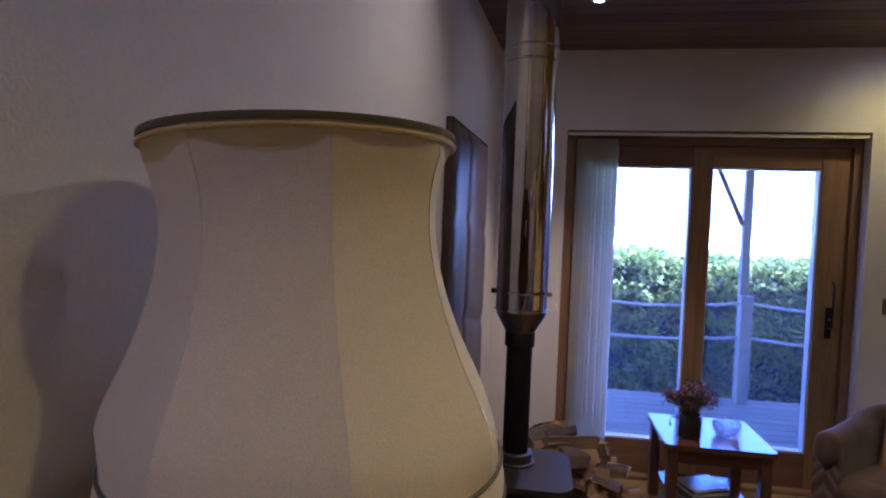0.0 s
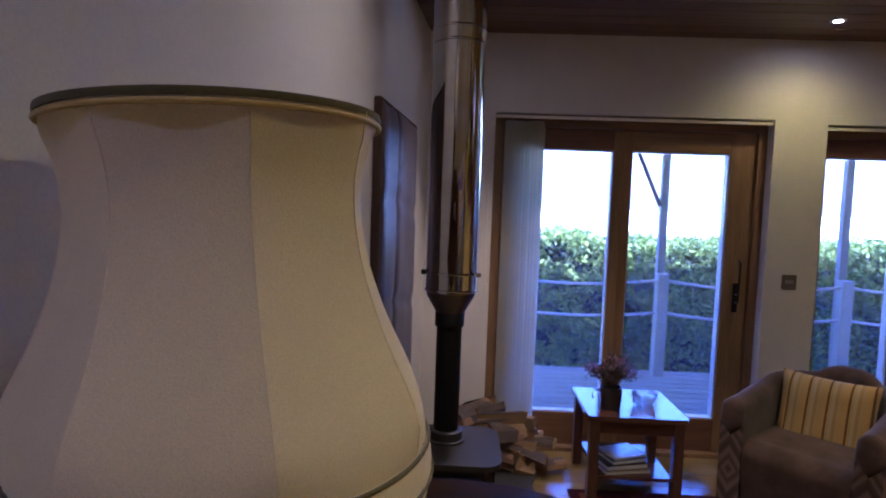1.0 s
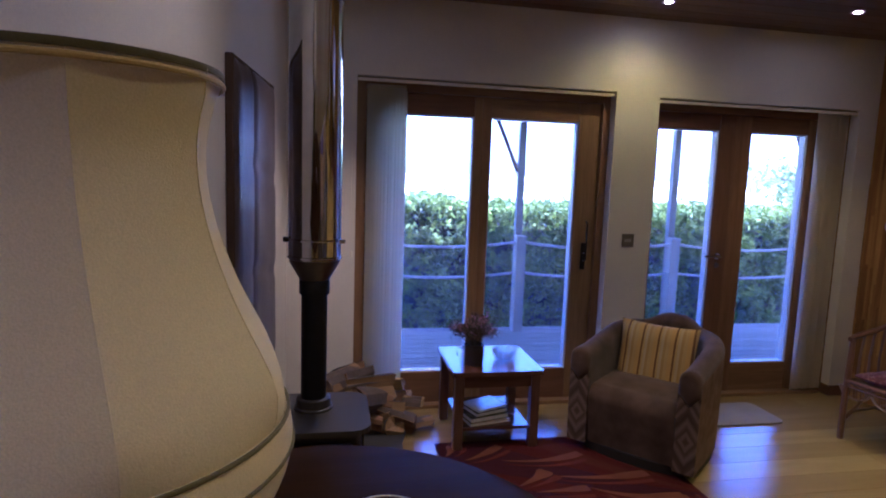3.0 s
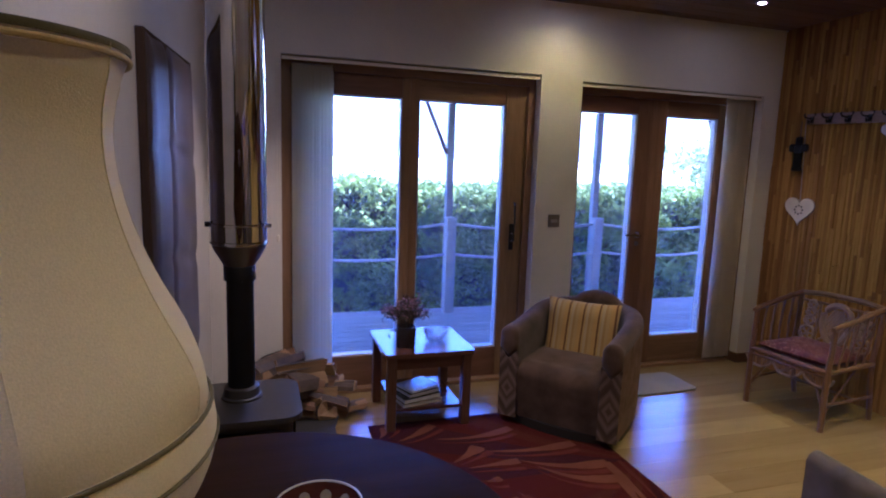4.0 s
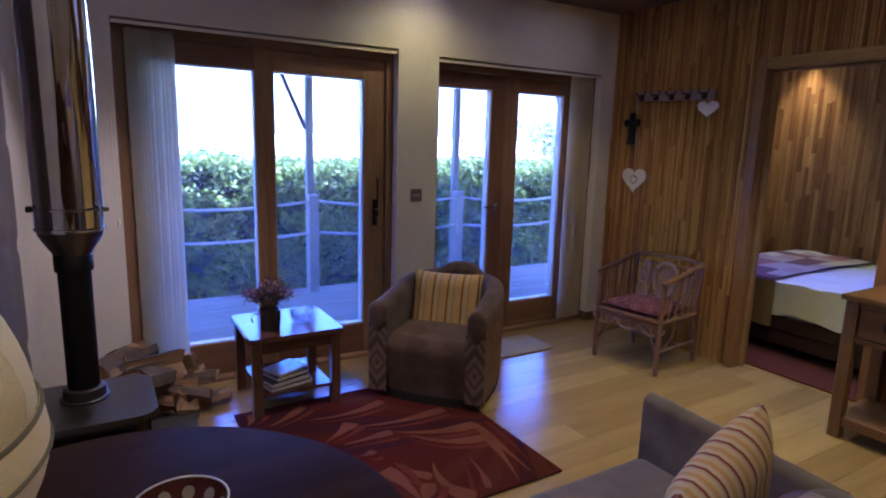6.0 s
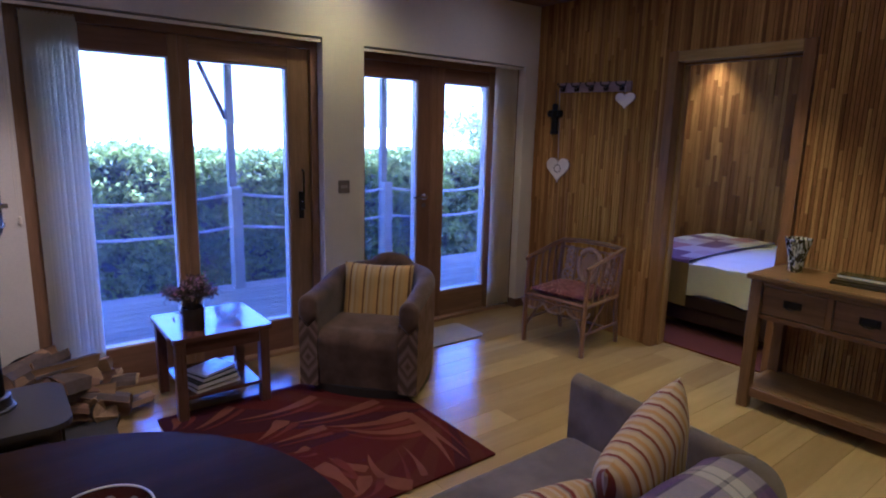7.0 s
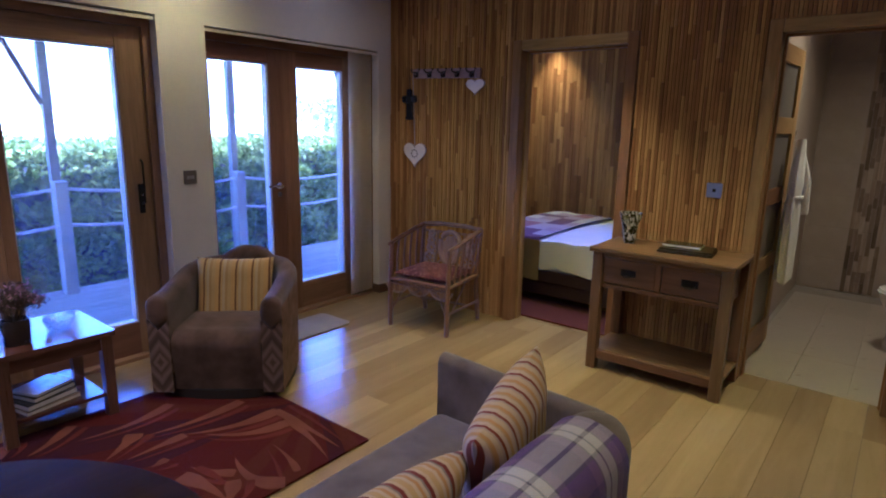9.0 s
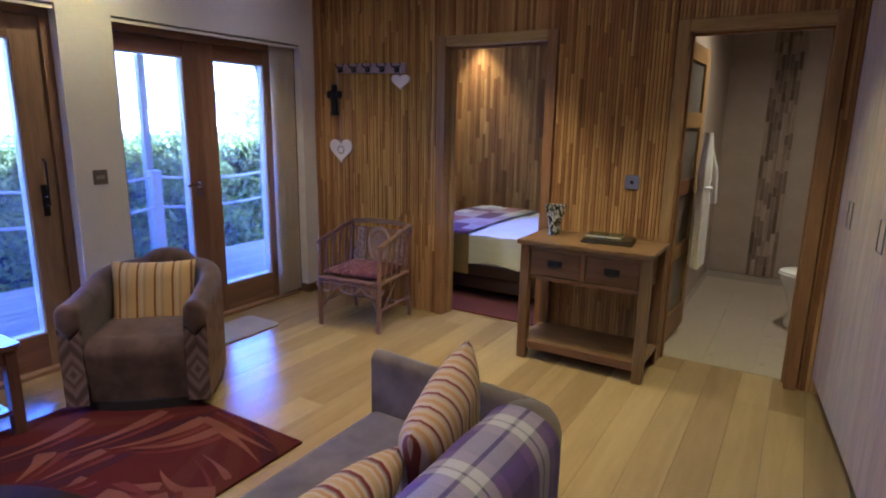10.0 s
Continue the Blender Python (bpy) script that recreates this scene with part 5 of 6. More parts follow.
def flecked(name):
    m, nt, b = nodes_of(name, 0.08)
    v = coords(nt, (1, 1, 0.45))
    vo = nt.nodes.new("ShaderNodeTexVoronoi")
    vo.inputs["Scale"].default_value = 120
    nt.links.new(v, vo.inputs["Vector"])
    sp = nt.nodes.new("ShaderNodeSeparateColor")
    nt.links.new(vo.outputs["Color"], sp.inputs[0])
    nt.links.new(ramp(nt, sp.outputs[0], [(0.0, (0.02, 0.02, 0.022)), (0.33, (0.8, 0.8, 0.8)), (0.7, (0.5, 0.5, 0.52))], "CONSTANT"), b.inputs["Base Color"])
    nt.links.new(ramp(nt, sp.outputs[0], [(0.0, (0, 0, 0)), (0.33, (0.25,) * 3), (0.7, (0.9,) * 3)], "CONSTANT"), b.inputs["Transmission Weight"])
    return m


FLECK = flecked("flecked_glass")
part("body", lathe([(0, 0), (0.036, 0), (0.038, 0.01), (0.04, 0.06), (0.052, 0.12), (0.07, 0.19), (0.066, 0.19), (0.047, 0.12), (0.035, 0.06), (0.033, 0.02), (0, 0.018)], 36), FLECK, vase, "", True)

fold = thing("folder", "dark leather folder with papers lying on the console", "folder", pose(3.52, 0.95, 0.7755, 0, 0, 6))
part("cover", box(-0.10, -0.15, 0, 0.10, 0.15, 0.014, 0.004), COVER_DARK := plain("dark_brown_leather", (0.02, 0.012, 0.012), 0.4, 0.2), fold)
part("cover", box(-0.095, -0.145, 0.016, 0.095, 0.14, 0.028, 0.004), COVER_DARK, fold)
bk = thing("magazine", "dark booklet with pale page edges lying on the leather folder", "magazine", pose(3.545, 0.98, 0.804, 0, 0, 4))
part("paper_block", box(-0.06, -0.105, 0, 0.06, 0.105, 0.011), PAPER, bk)
part("cover", box(-0.061, -0.106, 0.0112, 0.061, 0.106, 0.0125), COVER_B, bk)

# ---- rattan armchair ----
RC = pose(3.372, 2.688, 0, 0, 0, -82)
rc = thing("rattan_chair", "light brown rattan armchair with a curled cane back", "armchair", RC)


def cane(name, pts, r=0.013, seg=8, parent=None, label=""):
    return part(name, tube(pts, r, seg), CANE_PALE if name in ("medallion", "curl", "petal", "scallop", "splat") else RATTAN, parent or rc, label, True)


FX, FY, BX, BY = 0.243, -0.285, 0.255, 0.14
for s in (-1, 1):
    cane("front_leg", [(s * FX, FY, 0), (s * FX, FY - 0.003, 0.2), (s * FX, FY + 0.005, 0.4), (s * (FX + 0.005), FY + 0.02, 0.615)], [0.017, 0.018, 0.017, 0.015])
    cane("back_leg", [(s * (BX - 0.015), BY + 0.06, 0), (s * (BX - 0.01), BY + 0.01, 0.25), (s * (BX - 0.01), BY, 0.38), (s * BX, BY + 0.05, 0.70)], [0.016, 0.016, 0.016, 0.014])
    cane("arm_rail", [(s * (FX + 0.005), FY - 0.005, 0.613), (s * (FX + 0.01), FY + 0.03, 0.626), (s * (FX + 0.012), -0.08, 0.655), (s * (FX + 0.012), 0.07, 0.684), (s * BX, BY + 0.05, 0.70)], 0.016)
    cane("side_rail", [(s * FX, FY, 0.355), (s * BX, BY, 0.365)], 0.014)
    cane("lower_rail", [(s * FX, FY, 0.16), (s * (BX + 0.005), BY + 0.012, 0.16)], 0.009)
    for k in range(4):
        y = -0.2 + 0.085 * k
        cane("spindle", [(s * (FX - 0.002 * k), y, 0.36), (s * (FX + 0.012), y + 0.02, 0.5), (s * (FX + 0.016), y + 0.05, 0.642 + 0.008 * k)], 0.007, 6)
    cane("brace", [(s * FX, FY, 0.12), (s * 0.17, FY + 0.03, 0.25), (s * 0.09, FY + 0.015, 0.345)], 0.008, 6)
    cane("side_brace", [(s * FX, FY, 0.10), (s * (FX - 0.005), -0.12, 0.24), (s * FX, -0.02, 0.345)], 0.008, 6)
cane("front_rail", [(-FX, FY, 0.36), (FX, FY, 0.36)], 0.015)
cane("front_rail", [(-FX, FY - 0.002, 0.33), (FX, FY - 0.002, 0.33)], 0.009)
cane("rear_rail", [(-BX, BY, 0.365), (BX, BY, 0.365)], 0.014)
cane("top_rail", [(-BX - 0.005, BY + 0.05, 0.70), (-0.12, BY + 0.062, 0.715), (0.12, BY + 0.062, 0.715), (BX + 0.005, BY + 0.05, 0.70)], 0.017)
cane("top_rail", [(-BX, BY + 0.044, 0.655), (BX, BY + 0.044, 0.655)], 0.009)
cane("stretcher", [(-FX + 0.0, 0.0, 0.16), (FX, 0.0, 0.16)], 0.009)
# scalloped woven apron
for j in range(3):
    x0 = -0.19 + 0.19 * j
    cane("scallop", [(x0 + 0.09 * math.cos(a), FY + 0.003, 0.325 - 0.065 * math.sin(a)) for a in [math.pi * k / 10 for k in range(11)]], 0.007, 6)
    web = bmesh.new()
    for k in range(-6, 7):
        h = 0.062 * math.sqrt(max(0, 1 - (k / 6.6) ** 2))
        if h > 0.01:
            add_tube(web, [(x0 + 0.0135 * k, FY + 0.004, 0.322), (x0 + 0.0135 * k + 0.006, FY + 0.004, 0.324 - h)], 0.003, 4)
    part("apron_weave", web, CANE_PALE, rc)
# seat
sw = bmesh.new()
add_box(sw, -0.235, -0.275, 0.352, 0.235, 0.14, 0.364)
part("woven_seat", sw, RATTAN, rc)


def on_back(x, z):
    return (x, BY + 0.05 * (z - 0.38) / 0.31 - 0.004, z)


# oval medallion with a cane lattice, and curls to either side
cane("medallion", [on_back((0.086 + 0.016 * math.sin(a)) * math.cos(a), 0.535 + 0.125 * math.sin(a)) for a in [2 * math.pi * k / 28 - 1.6 for k in range(31)]], 0.02)
lat = bmesh.new()
for k in range(-4, 5):
    for s in (-1, 1):
        pts = []
        for q in np.linspace(-1, 1, 15):
            x, zz = 0.018 * k + s * 0.06 * q, 0.11 * q
            if (x / 0.08) ** 2 + (zz / 0.105) ** 2 < 1:
                pts.append(on_back(x, 0.535 + zz))
        if len(pts) > 1:
            add_tube(lat, [pts[0], pts[-1]], 0.005, 4)
part("lattice", lat, CANE_PALE, rc)
for s in (-1, 1):
    cane("splat", [on_back(s * 0.05, 0.455), on_back(s * 0.09, 0.42), on_back(s * 0.11, 0.37)], 0.009, 6)
    cane("upright", [on_back(s * 0.115, 0.37), on_back(s * 0.118, 0.65)], 0.01, 6)
    for zc, r in ((0.445, 0.047), (0.53, 0.03), (0.585, 0.027), (0.635, 0.024)):
        cane("curl", [on_back(s * 0.17 + r * math.cos(a), zc + r * math.sin(a)) for a in [2 * math.pi * k / 16 for k in range(17)]], 0.0125, 6)
        if zc < 0.45:
            for q in range(5):
                a = q * 1.2566
                cane("petal", [on_back(s * 0.17, zc), on_back(s * 0.17 + r * math.cos(a), zc + r * math.sin(a))], 0.008, 5)
        else:
            cane("curl", [on_back(s * 0.17 + r * 0.5 * math.cos(a), zc + r * 0.5 * math.sin(a)) for a in [2 * math.pi * k / 12 for k in range(10)]], 0.008, 5)


def paisley(name):
    m, nt, b = nodes_of(name, 0.9)
    v = coords(nt)
    n1 = noise_tex(nt, v, 22, 3, 0.5, 1.5)
    n2 = noise_tex(nt, v, 60, 3, 0.5, 0.8)
    c = ramp(nt, n1, [(0.0, (0.075, 0.015, 0.018)), (0.47, (0.12, 0.028, 0.03)), (0.57, (0.25, 0.14, 0.1)), (0.62, (0.09, 0.02, 0.024))], "CONSTANT")
    c = mixed(nt, c, ramp(nt, n2, [(0.4, (0.6,) * 3), (0.6, (1.0,) * 3)]), 0.5, "MULTIPLY")
    nt.links.new(c, b.inputs["Base Color"])
    bump(nt, b, n2, 0.3, 0.003)
    return m


rcu = thing("seat_cushion", "dark red paisley seat cushion in the rattan chair", "cushion", RC @ pose(0, -0.065, 0.397, 90, 0, 0))
pillow(0.46, 0.40, 0.075, paisley("red_paisley"), rcu)

# ---- wardrobe wall ----
WARDROBE = wood("pale_wardrobe_laminate", (0.53, 0.41, 0.22), (0.36, 0.27, 0.14), "z", 0.5, 1.2, 0.12, spec=0.15)
edges = [-0.03, -0.40, -1.02, -1.64, -2.26, -2.88, -3.5, -4.12]
for a, b in zip(edges, edges[1:]):
    w = thing("wardrobe", "built-in wardrobe unit with a pale striped wood door", "wardrobe", CLOSET @ pose((a + b) / 2, 0, 0), "wardrobes along the wall")
    h = (a - b) / 2
    part("carcass", box(-h, -0.56, 0.095, h, -0.024, 2.5), DARK_BACK, w)
    part("plinth", box(-h, -0.5, 0.0015, h, -0.05, 0.09), BLACK_BASE, w)
    d = part("door", box(-h + 0.0015, -0.022, 0.1, h - 0.0015, 0.0, 2.5, 0.002), WARDROBE, w)
    x = -h + 0.075
    ring = bmesh.new()
    for q in ((x - 0.044, 1.0, x - 0.040, 1.13), (x + 0.040, 1.0, x + 0.044, 1.13), (x - 0.040, 1.0, x + 0.040, 1.003), (x - 0.040, 1.127, x + 0.040, 1.13)):
        add_box(ring, q[0], 0.0005, q[1], q[2], 0.005, q[3])
    hd = part("handle", ring, STEEL_DARK, d, "flush framed steel pull")
    part("recess", box(x - 0.0395, 0.0005, 1.0035, x + 0.0395, 0.0014, 1.1265), WARDROBE, hd)
structure("filler_panel", box(EAST - 4.3, -0.75, 2.505, EAST, -0.62, CEIL - 0.001), PLASTER)

# ---- blinds ----
GASKET_DARK = plain("bronze_rail", (0.16, 0.13, 0.11), 0.5)
def blind_stack(name, x0, x1, n, turn, label, z0=0.035, slat_w=0.089, z1=2.02):
    t = thing(name, label, "blind", pose(0, NORTH + 0.045, 0))
    rr = random.Random(n)
    for k in range(n):
        x = x0 + (x1 - x0) * ((k + 0.5) / n) ** 1.35
        a = radians(turn + rr.uniform(-6, 6) * (0.8 if n > 6 else 1))
        c, s = math.cos(a), math.sin(a)
        b = bmesh.new()

        def fn(u, v, x=x, c=c, s=s):
            q = (u - 0.5) * slat_w
            bow = 0.004 * (1 - (2 * u - 1) ** 2)
            return (x + q * c - bow * s, q * s + bow * c, z0 + (z1 - z0) * v)

        add_sheet(b, fn, 5, 2)
        bmesh.ops.solidify(b, geom=b.faces[:], thickness=0.0012)
        sl = part("slat", b, BLIND if n > 6 else BLIND_CREAM, t, "", True)
        wt = bmesh.new()
        add_sheet(wt, lambda u, v, fn=fn: (*fn(0.06 + 0.88 * u, 0.0)[:2], z0 - 0.002 + 0.034 * v), 5, 2)
        bmesh.ops.solidify(wt, geom=wt.faces[:], thickness=0.0035)
        part("bottom_weight", wt, WHITE_PAINT, sl, "", True)
        part("hanger", box(x - 0.004, -0.003, z1, x + 0.004, 0.003, z1 + 0.008), WHITE_PAINT, sl)
    return t


blind_stack("vertical_blind", 0.215, 0.44, 13, 67, "white vertical blind slats drawn to one side of the sliding doors", 0.06)
blind_stack("vertical_blind", 3.33, 3.56, 4, 14, "cream vertical blind slats drawn to one side by the corner", 0.04)
for x0, x1, z in ((D1[0] + 0.004, D1[1] - 0.004, D1[2]), (D2[0] + 0.004, D2[1] - 0.004, D2[2])):
    hr = thing("blind_rail", "slim pale blind headrail across the top of the opening", "blind rail")
    part("channel", box(x0, NORTH + 0.02, z - 0.02, x1, NORTH + 0.068, z - 0.002, 0.003), GASKET_DARK, hr)
    part("front_lip", box(x0, NORTH + 0.012, z - 0.03, x1, NORTH + 0.0195, z - 0.012, 0.001), WHITE_PAINT, hr)
cord = thing("pull_cord", "white looped blind cord hanging by the sliding doors", "cord")
part("cord", tube([(0.118, NORTH - 0.006, 2.0), (0.112, NORTH - 0.006, 1.2), (0.118, NORTH - 0.006, 1.02), (0.128, NORTH - 0.006, 1.2), (0.132, NORTH - 0.006, 2.0)], 0.0022, 5), WHITE_PAINT, cord, "", True)
part("weight", lathe([(0, 0.99), (0.008, 0.995), (0.008, 1.03), (0, 1.035)], 10, 0.119, NORTH - 0.009), WHITE_PAINT, cord, "", True)
part("cleat", box(0.112, NORTH - 0.008, 1.99, 0.138, NORTH - 0.0005, 2.01, 0.002), WHITE_PAINT, cord)

# ---- door furniture ----
def lever(name, x, z, plate_h, material, y, reach, door):
    t = new(name)
    t.matrix_world = pose(x, y, z)
    t.parent = door
    part("backplate", box(-0.018, -0.012, -plate_h / 2, 0.018, -0.0005, plate_h / 2, 0.005), material, t)
    part("spindle", tube([(0, -0.012, 0.0), (0, -0.05, 0.0)], 0.009, 10), material, t, "", True)
    part("lever", tube([(0, -0.05, 0), (reach * 0.5, -0.056, 0.006), (reach, -0.05, 0.0)], [0.012, 0.011, 0.009], 8), material, t, "", True)
    return t


FACE_Y = NORTH + 0.1
hd1 = new("door_handle")
hd1.matrix_world = pose(1.652, FACE_Y, 1.02)
hd1.parent = door_1
part("backplate", box(-0.017, -0.012, -0.11, 0.017, -0.0005, 0.07, 0.005), BLACK_IRON, hd1)
part("pull", tube([(0, -0.012, -0.05), (0.0, -0.05, -0.04), (0, -0.052, 0.04), (0, -0.052, 0.2), (0, -0.03, 0.215)], 0.006, 8), BLACK_IRON, hd1, "", True)
part("lock", lathe([(0, 0), (0.009, 0), (0.009, 0.005), (0, 0.005)], 12, 0, -0.014), CHROME, hd1)
lever("door_handle", 2.655, 1.01, 0.05, CHROME, FACE_Y, -0.12, door_2)
rose = part("lock", lathe([(0, 0), (0.018, 0), (0.018, 0.006), (0, 0.006)], 16), STEEL_DARK, door_2)
rose.matrix_world = pose(2.66, FACE_Y - 0.0005, 0.945, 90)

# switches
def switch(name, label, m, material, rows):
    t = thing(name, label, "switch", m)
    part("plate", box(-0.043, -0.006, -0.043, 0.043, -0.0005, 0.043, 0.003), material, t)
    for k, (w, h, x, z) in enumerate(rows):
        part("rocker", box(x - w, -0.009, z - h, x + w, -0.0062, z + h, 0.001), BLACK_BASE if len(rows) == 1 else ROCKER, t)
    return t


ROCKER = plain("pale_rocker", (0.32, 0.29, 0.26), 0.4, 0.05)
BRUSHED = plain("grey_switch_plate", (0.13, 0.11, 0.1), 0.4, 0.08)
BLUE_STEEL = metal("brushed_grey_steel", (0.45, 0.47, 0.52), 0.3)
switch("light_switch", "dark square steel switch plate on the plastered wall", pose(1.918, NORTH, 1.12), BRUSHED, [(0.0065, 0.011, -0.017, 0.0), (0.0065, 0.011, 0, 0.0), (0.0065, 0.011, 0.017, 0.0)])
switch("wall_control", "square steel control plate with a small round knob", pose(EAST - 0.0165, 0.893, 1.125, 0, 0, -90), BLUE_STEEL, [(0.01, 0.01, 0, 0)])

# ---- on the clad wall: hooks, hearts, hanging cross ----
XW = EAST - 0.0175
rack = thing("coat_rack", "brown wooden coat rack with five dark double hooks", "coat rack", pose(XW, 2.943, 1.866, 0.0, 1.4, -90))
# local x runs along the wall, local -y into the room
part("rail", box(-0.335, -0.018, -0.036, 0.335, -0.0005, 0.036, 0.004), wood("brown_oak_rail", (0.34, 0.215, 0.12), (0.23, 0.14, 0.075), "x", 0.4), rack)
for k in range(5):
    x = -0.285 + 0.138 * k
    hk = part("hook", tube([(x, -0.018, 0.0), (x, -0.032, -0.024), (x, -0.048, -0.026), (x, -0.056, -0.008)], [0.008, 0.008, 0.007, 0.006], 8), BLACK_IRON, rack, "dark iron double hook", True)
    part("hook_plate", box(x - 0.014, -0.022, -0.028, x + 0.014, -0.0185, 0.016, 0.002), BLACK_IRON, hk)
    for q in (-1, 1):
        part("prong", tube([(x, -0.024, 0.002), (x + 0.014 * q, -0.036, 0.004), (x + 0.034 * q, -0.046, 0.010), (x + 0.044 * q, -0.048, 0.026), (x + 0.038 * q, -0.046, 0.036)], [0.007, 0.006, 0.0055, 0.005, 0.006], 7), BLACK_IRON, hk, "", True)


CORD = plain("pale_twine", (0.4, 0.33, 0.24), 0.9, 0.15)


def heart(m, w, h, holes, label, cord_len, sway):
    t = thing("hanging_heart", label, "heart decoration", m, "white heart decorations")
    pts = []
    for k in range(40):
        a = 2 * math.pi * k / 40
        x = 16 * math.sin(a) ** 3
        z = 13 * math.cos(a) - 5 * math.cos(2 * a) - 2 * math.cos(3 * a) - math.cos(4 * a)
        pts.append((x / 32 * w, (z + 2.5) / 29 * h))
    part("heart_plate", soft(prism(pts, "y", -0.014, -0.002), 0.003, 2), CREAM_WOOD, t, "", False)
    if holes:
        for k in range(8):
            a = 2 * math.pi * k / 8
            part("cut_out", lathe([(0, -0.0148), (0.008, -0.0148), (0.008, -0.0142), (0, -0.0142)], 8, 0, 0), BARK, t).matrix_basis = pose(0.032 * math.cos(a), -0.0295 * 0, 0.03 * math.sin(a) + 0.012) @ pose(0, 0, 0, 90) @ pose(0, 0, 0.0295)
    part("cord", tube([(0, -0.008, h * 0.3), (sway, -0.012, h * 0.3 + cord_len)], 0.0028, 5), CORD, t)
    return t


heart(pose(XW, 3.255, 1.222, 0, 0, -90), 0.238, 0.195, True, "large white wooden heart with a cut-out flower hanging on a cord", 0.58, -0.025)
heart(pose(XW - 0.03, 2.635, 1.755, 0, 0, -90), 0.165, 0.112, False, "small white wooden heart hanging from the coat rack", 0.07, 0.0)
cross = thing("hanging_cross", "dark carved cross hanging on the clad wall", "cross", pose(XW, 3.313, 1.622, 0, 0, -90))
lobes = [(0, 0.105, 0.03), (-0.05, 0.052, 0.03), (0.05, 0.052, 0.03), (0, 0.045, 0.042)]
cb_ = bmesh.new()
for lx, lz, lr in lobes:
    add_box(cb_, lx - lr * 0.92, -0.03, lz - lr * 0.92, lx + lr * 0.92, -0.002, lz + lr * 0.92, lr * 0.5, 3)
add_box(cb_, -0.031, -0.026, -0.11, 0.031, -0.002, 0.02, 0.007, 2)
add_box(cb_, -0.038, -0.028, -0.112, 0.038, -0.002, -0.085, 0.007, 2)
part("cross_body", cb_, BLACK_IRON, cross, "", True)
part("cord", tube([(0.0, -0.01, 0.12), (0.0, -0.012, 0.245)], 0.003, 5), BARK, cross)

# ---- skirting ----
SKIRT = wood("dark_oak_skirting", (0.16, 0.08, 0.035), (0.09, 0.045, 0.02), "y", 0.4)
structure("baseboard", box(D2[1] + 0.0005, NORTH - 0.014, 0.001, EAST - 0.02, NORTH - 0.0005, 0.075, 0.003), SKIRT, "dark oak skirting board")
structure("baseboard", box(D2[1] - 0.013, NORTH - 0.014, 0.001, D2[1] - 0.0005, NORTH + 0.074, 0.075, 0.003), SKIRT, "dark oak skirting board")
structure("baseboard", box(D1[1] + 0.0005, NORTH - 0.014, 0.001, D2[0] - 0.0005, NORTH - 0.0005, 0.075, 0.003), SKIRT, "dark oak skirting board")

# ---- bedroom beyond the doorway ----
X0 = EAST + 0.121
bed_floor = structure("bedroom_floor", box(X0 - 0.02, 0.801, -0.3, 6.1, 3.9, -0.021), DARK_BACK, "pale oak bedroom floor")
structure("bedroom_wall_1", box(5.97, 0.801, -0.3, 6.1, 3.9, 2.7), DARK_BACK, "bedroom wall clad in mixed brown hardwood strips")
structure("bedroom_wall_2", prism([(X0, -0.3), (5.97, -0.3), (5.97, 2.7), (5.15, 2.7), (5.15, 0.8), (4.5, 0.8), (4.5, 2.0), (5.149, 2.0), (5.149, 2.7), (X0, 2.7)], "y", 3.6, 3.75), PLASTER, "plain bedroom wall with an assumed window")
# unseen window, assumed from the cool light on the bed
bw_ = tagged(new("window_1"), "plain bedroom window, unseen and assumed", "window", "", "structure")
part("window_frame", box(4.5, 3.66, 0.8, 4.55, 3.72, 2.0), OAK, bw_)
part("window_frame", box(5.10, 3.66, 0.8, 5.148, 3.72, 2.0), OAK, bw_)
part("pane", box(4.55, 3.688, 0.8, 5.10, 3.694, 2.0), PANE, bw_).visible_shadow = False
structure("partition_wall", box(X0, 0.762, -0.3, 6.75, 0.80, 2.7), PLASTER, "plain partition wall")
structure("bedroom_ceiling", box(X0, 0.801, CEIL, 6.1, 3.9, CEIL + 0.1), CEILING_WOOD, "dark boarded bedroom ceiling")
# area lamp added in that window's opening as sky light for the bed
bed_sky = new("bedroom_window_light", bpy.data.lights.new("bedroom_window_light", "AREA"))
bed_sky.data.shape, bed_sky.data.size, bed_sky.data.size_y = "RECTANGLE", 0.54, 1.18
bed_sky.data.energy, bed_sky.data.color = 0.28, (0.72, 0.86, 1.0)
bed_sky.matrix_world = pose(4.825, 3.64, 1.4, -90, 0, 0)
BEDDING = cloth("white_bedding", (0.8, 0.8, 0.84), 0.9, 0.04, 400, 0.2)
BED_BASE = plain("dark_brown_bed_base", (0.035, 0.018, 0.014), 0.5, 0.2)
MUSTARD = cloth("mustard_throw", (0.26, 0.19, 0.05), 0.95, 0.12, 300, 0.3)


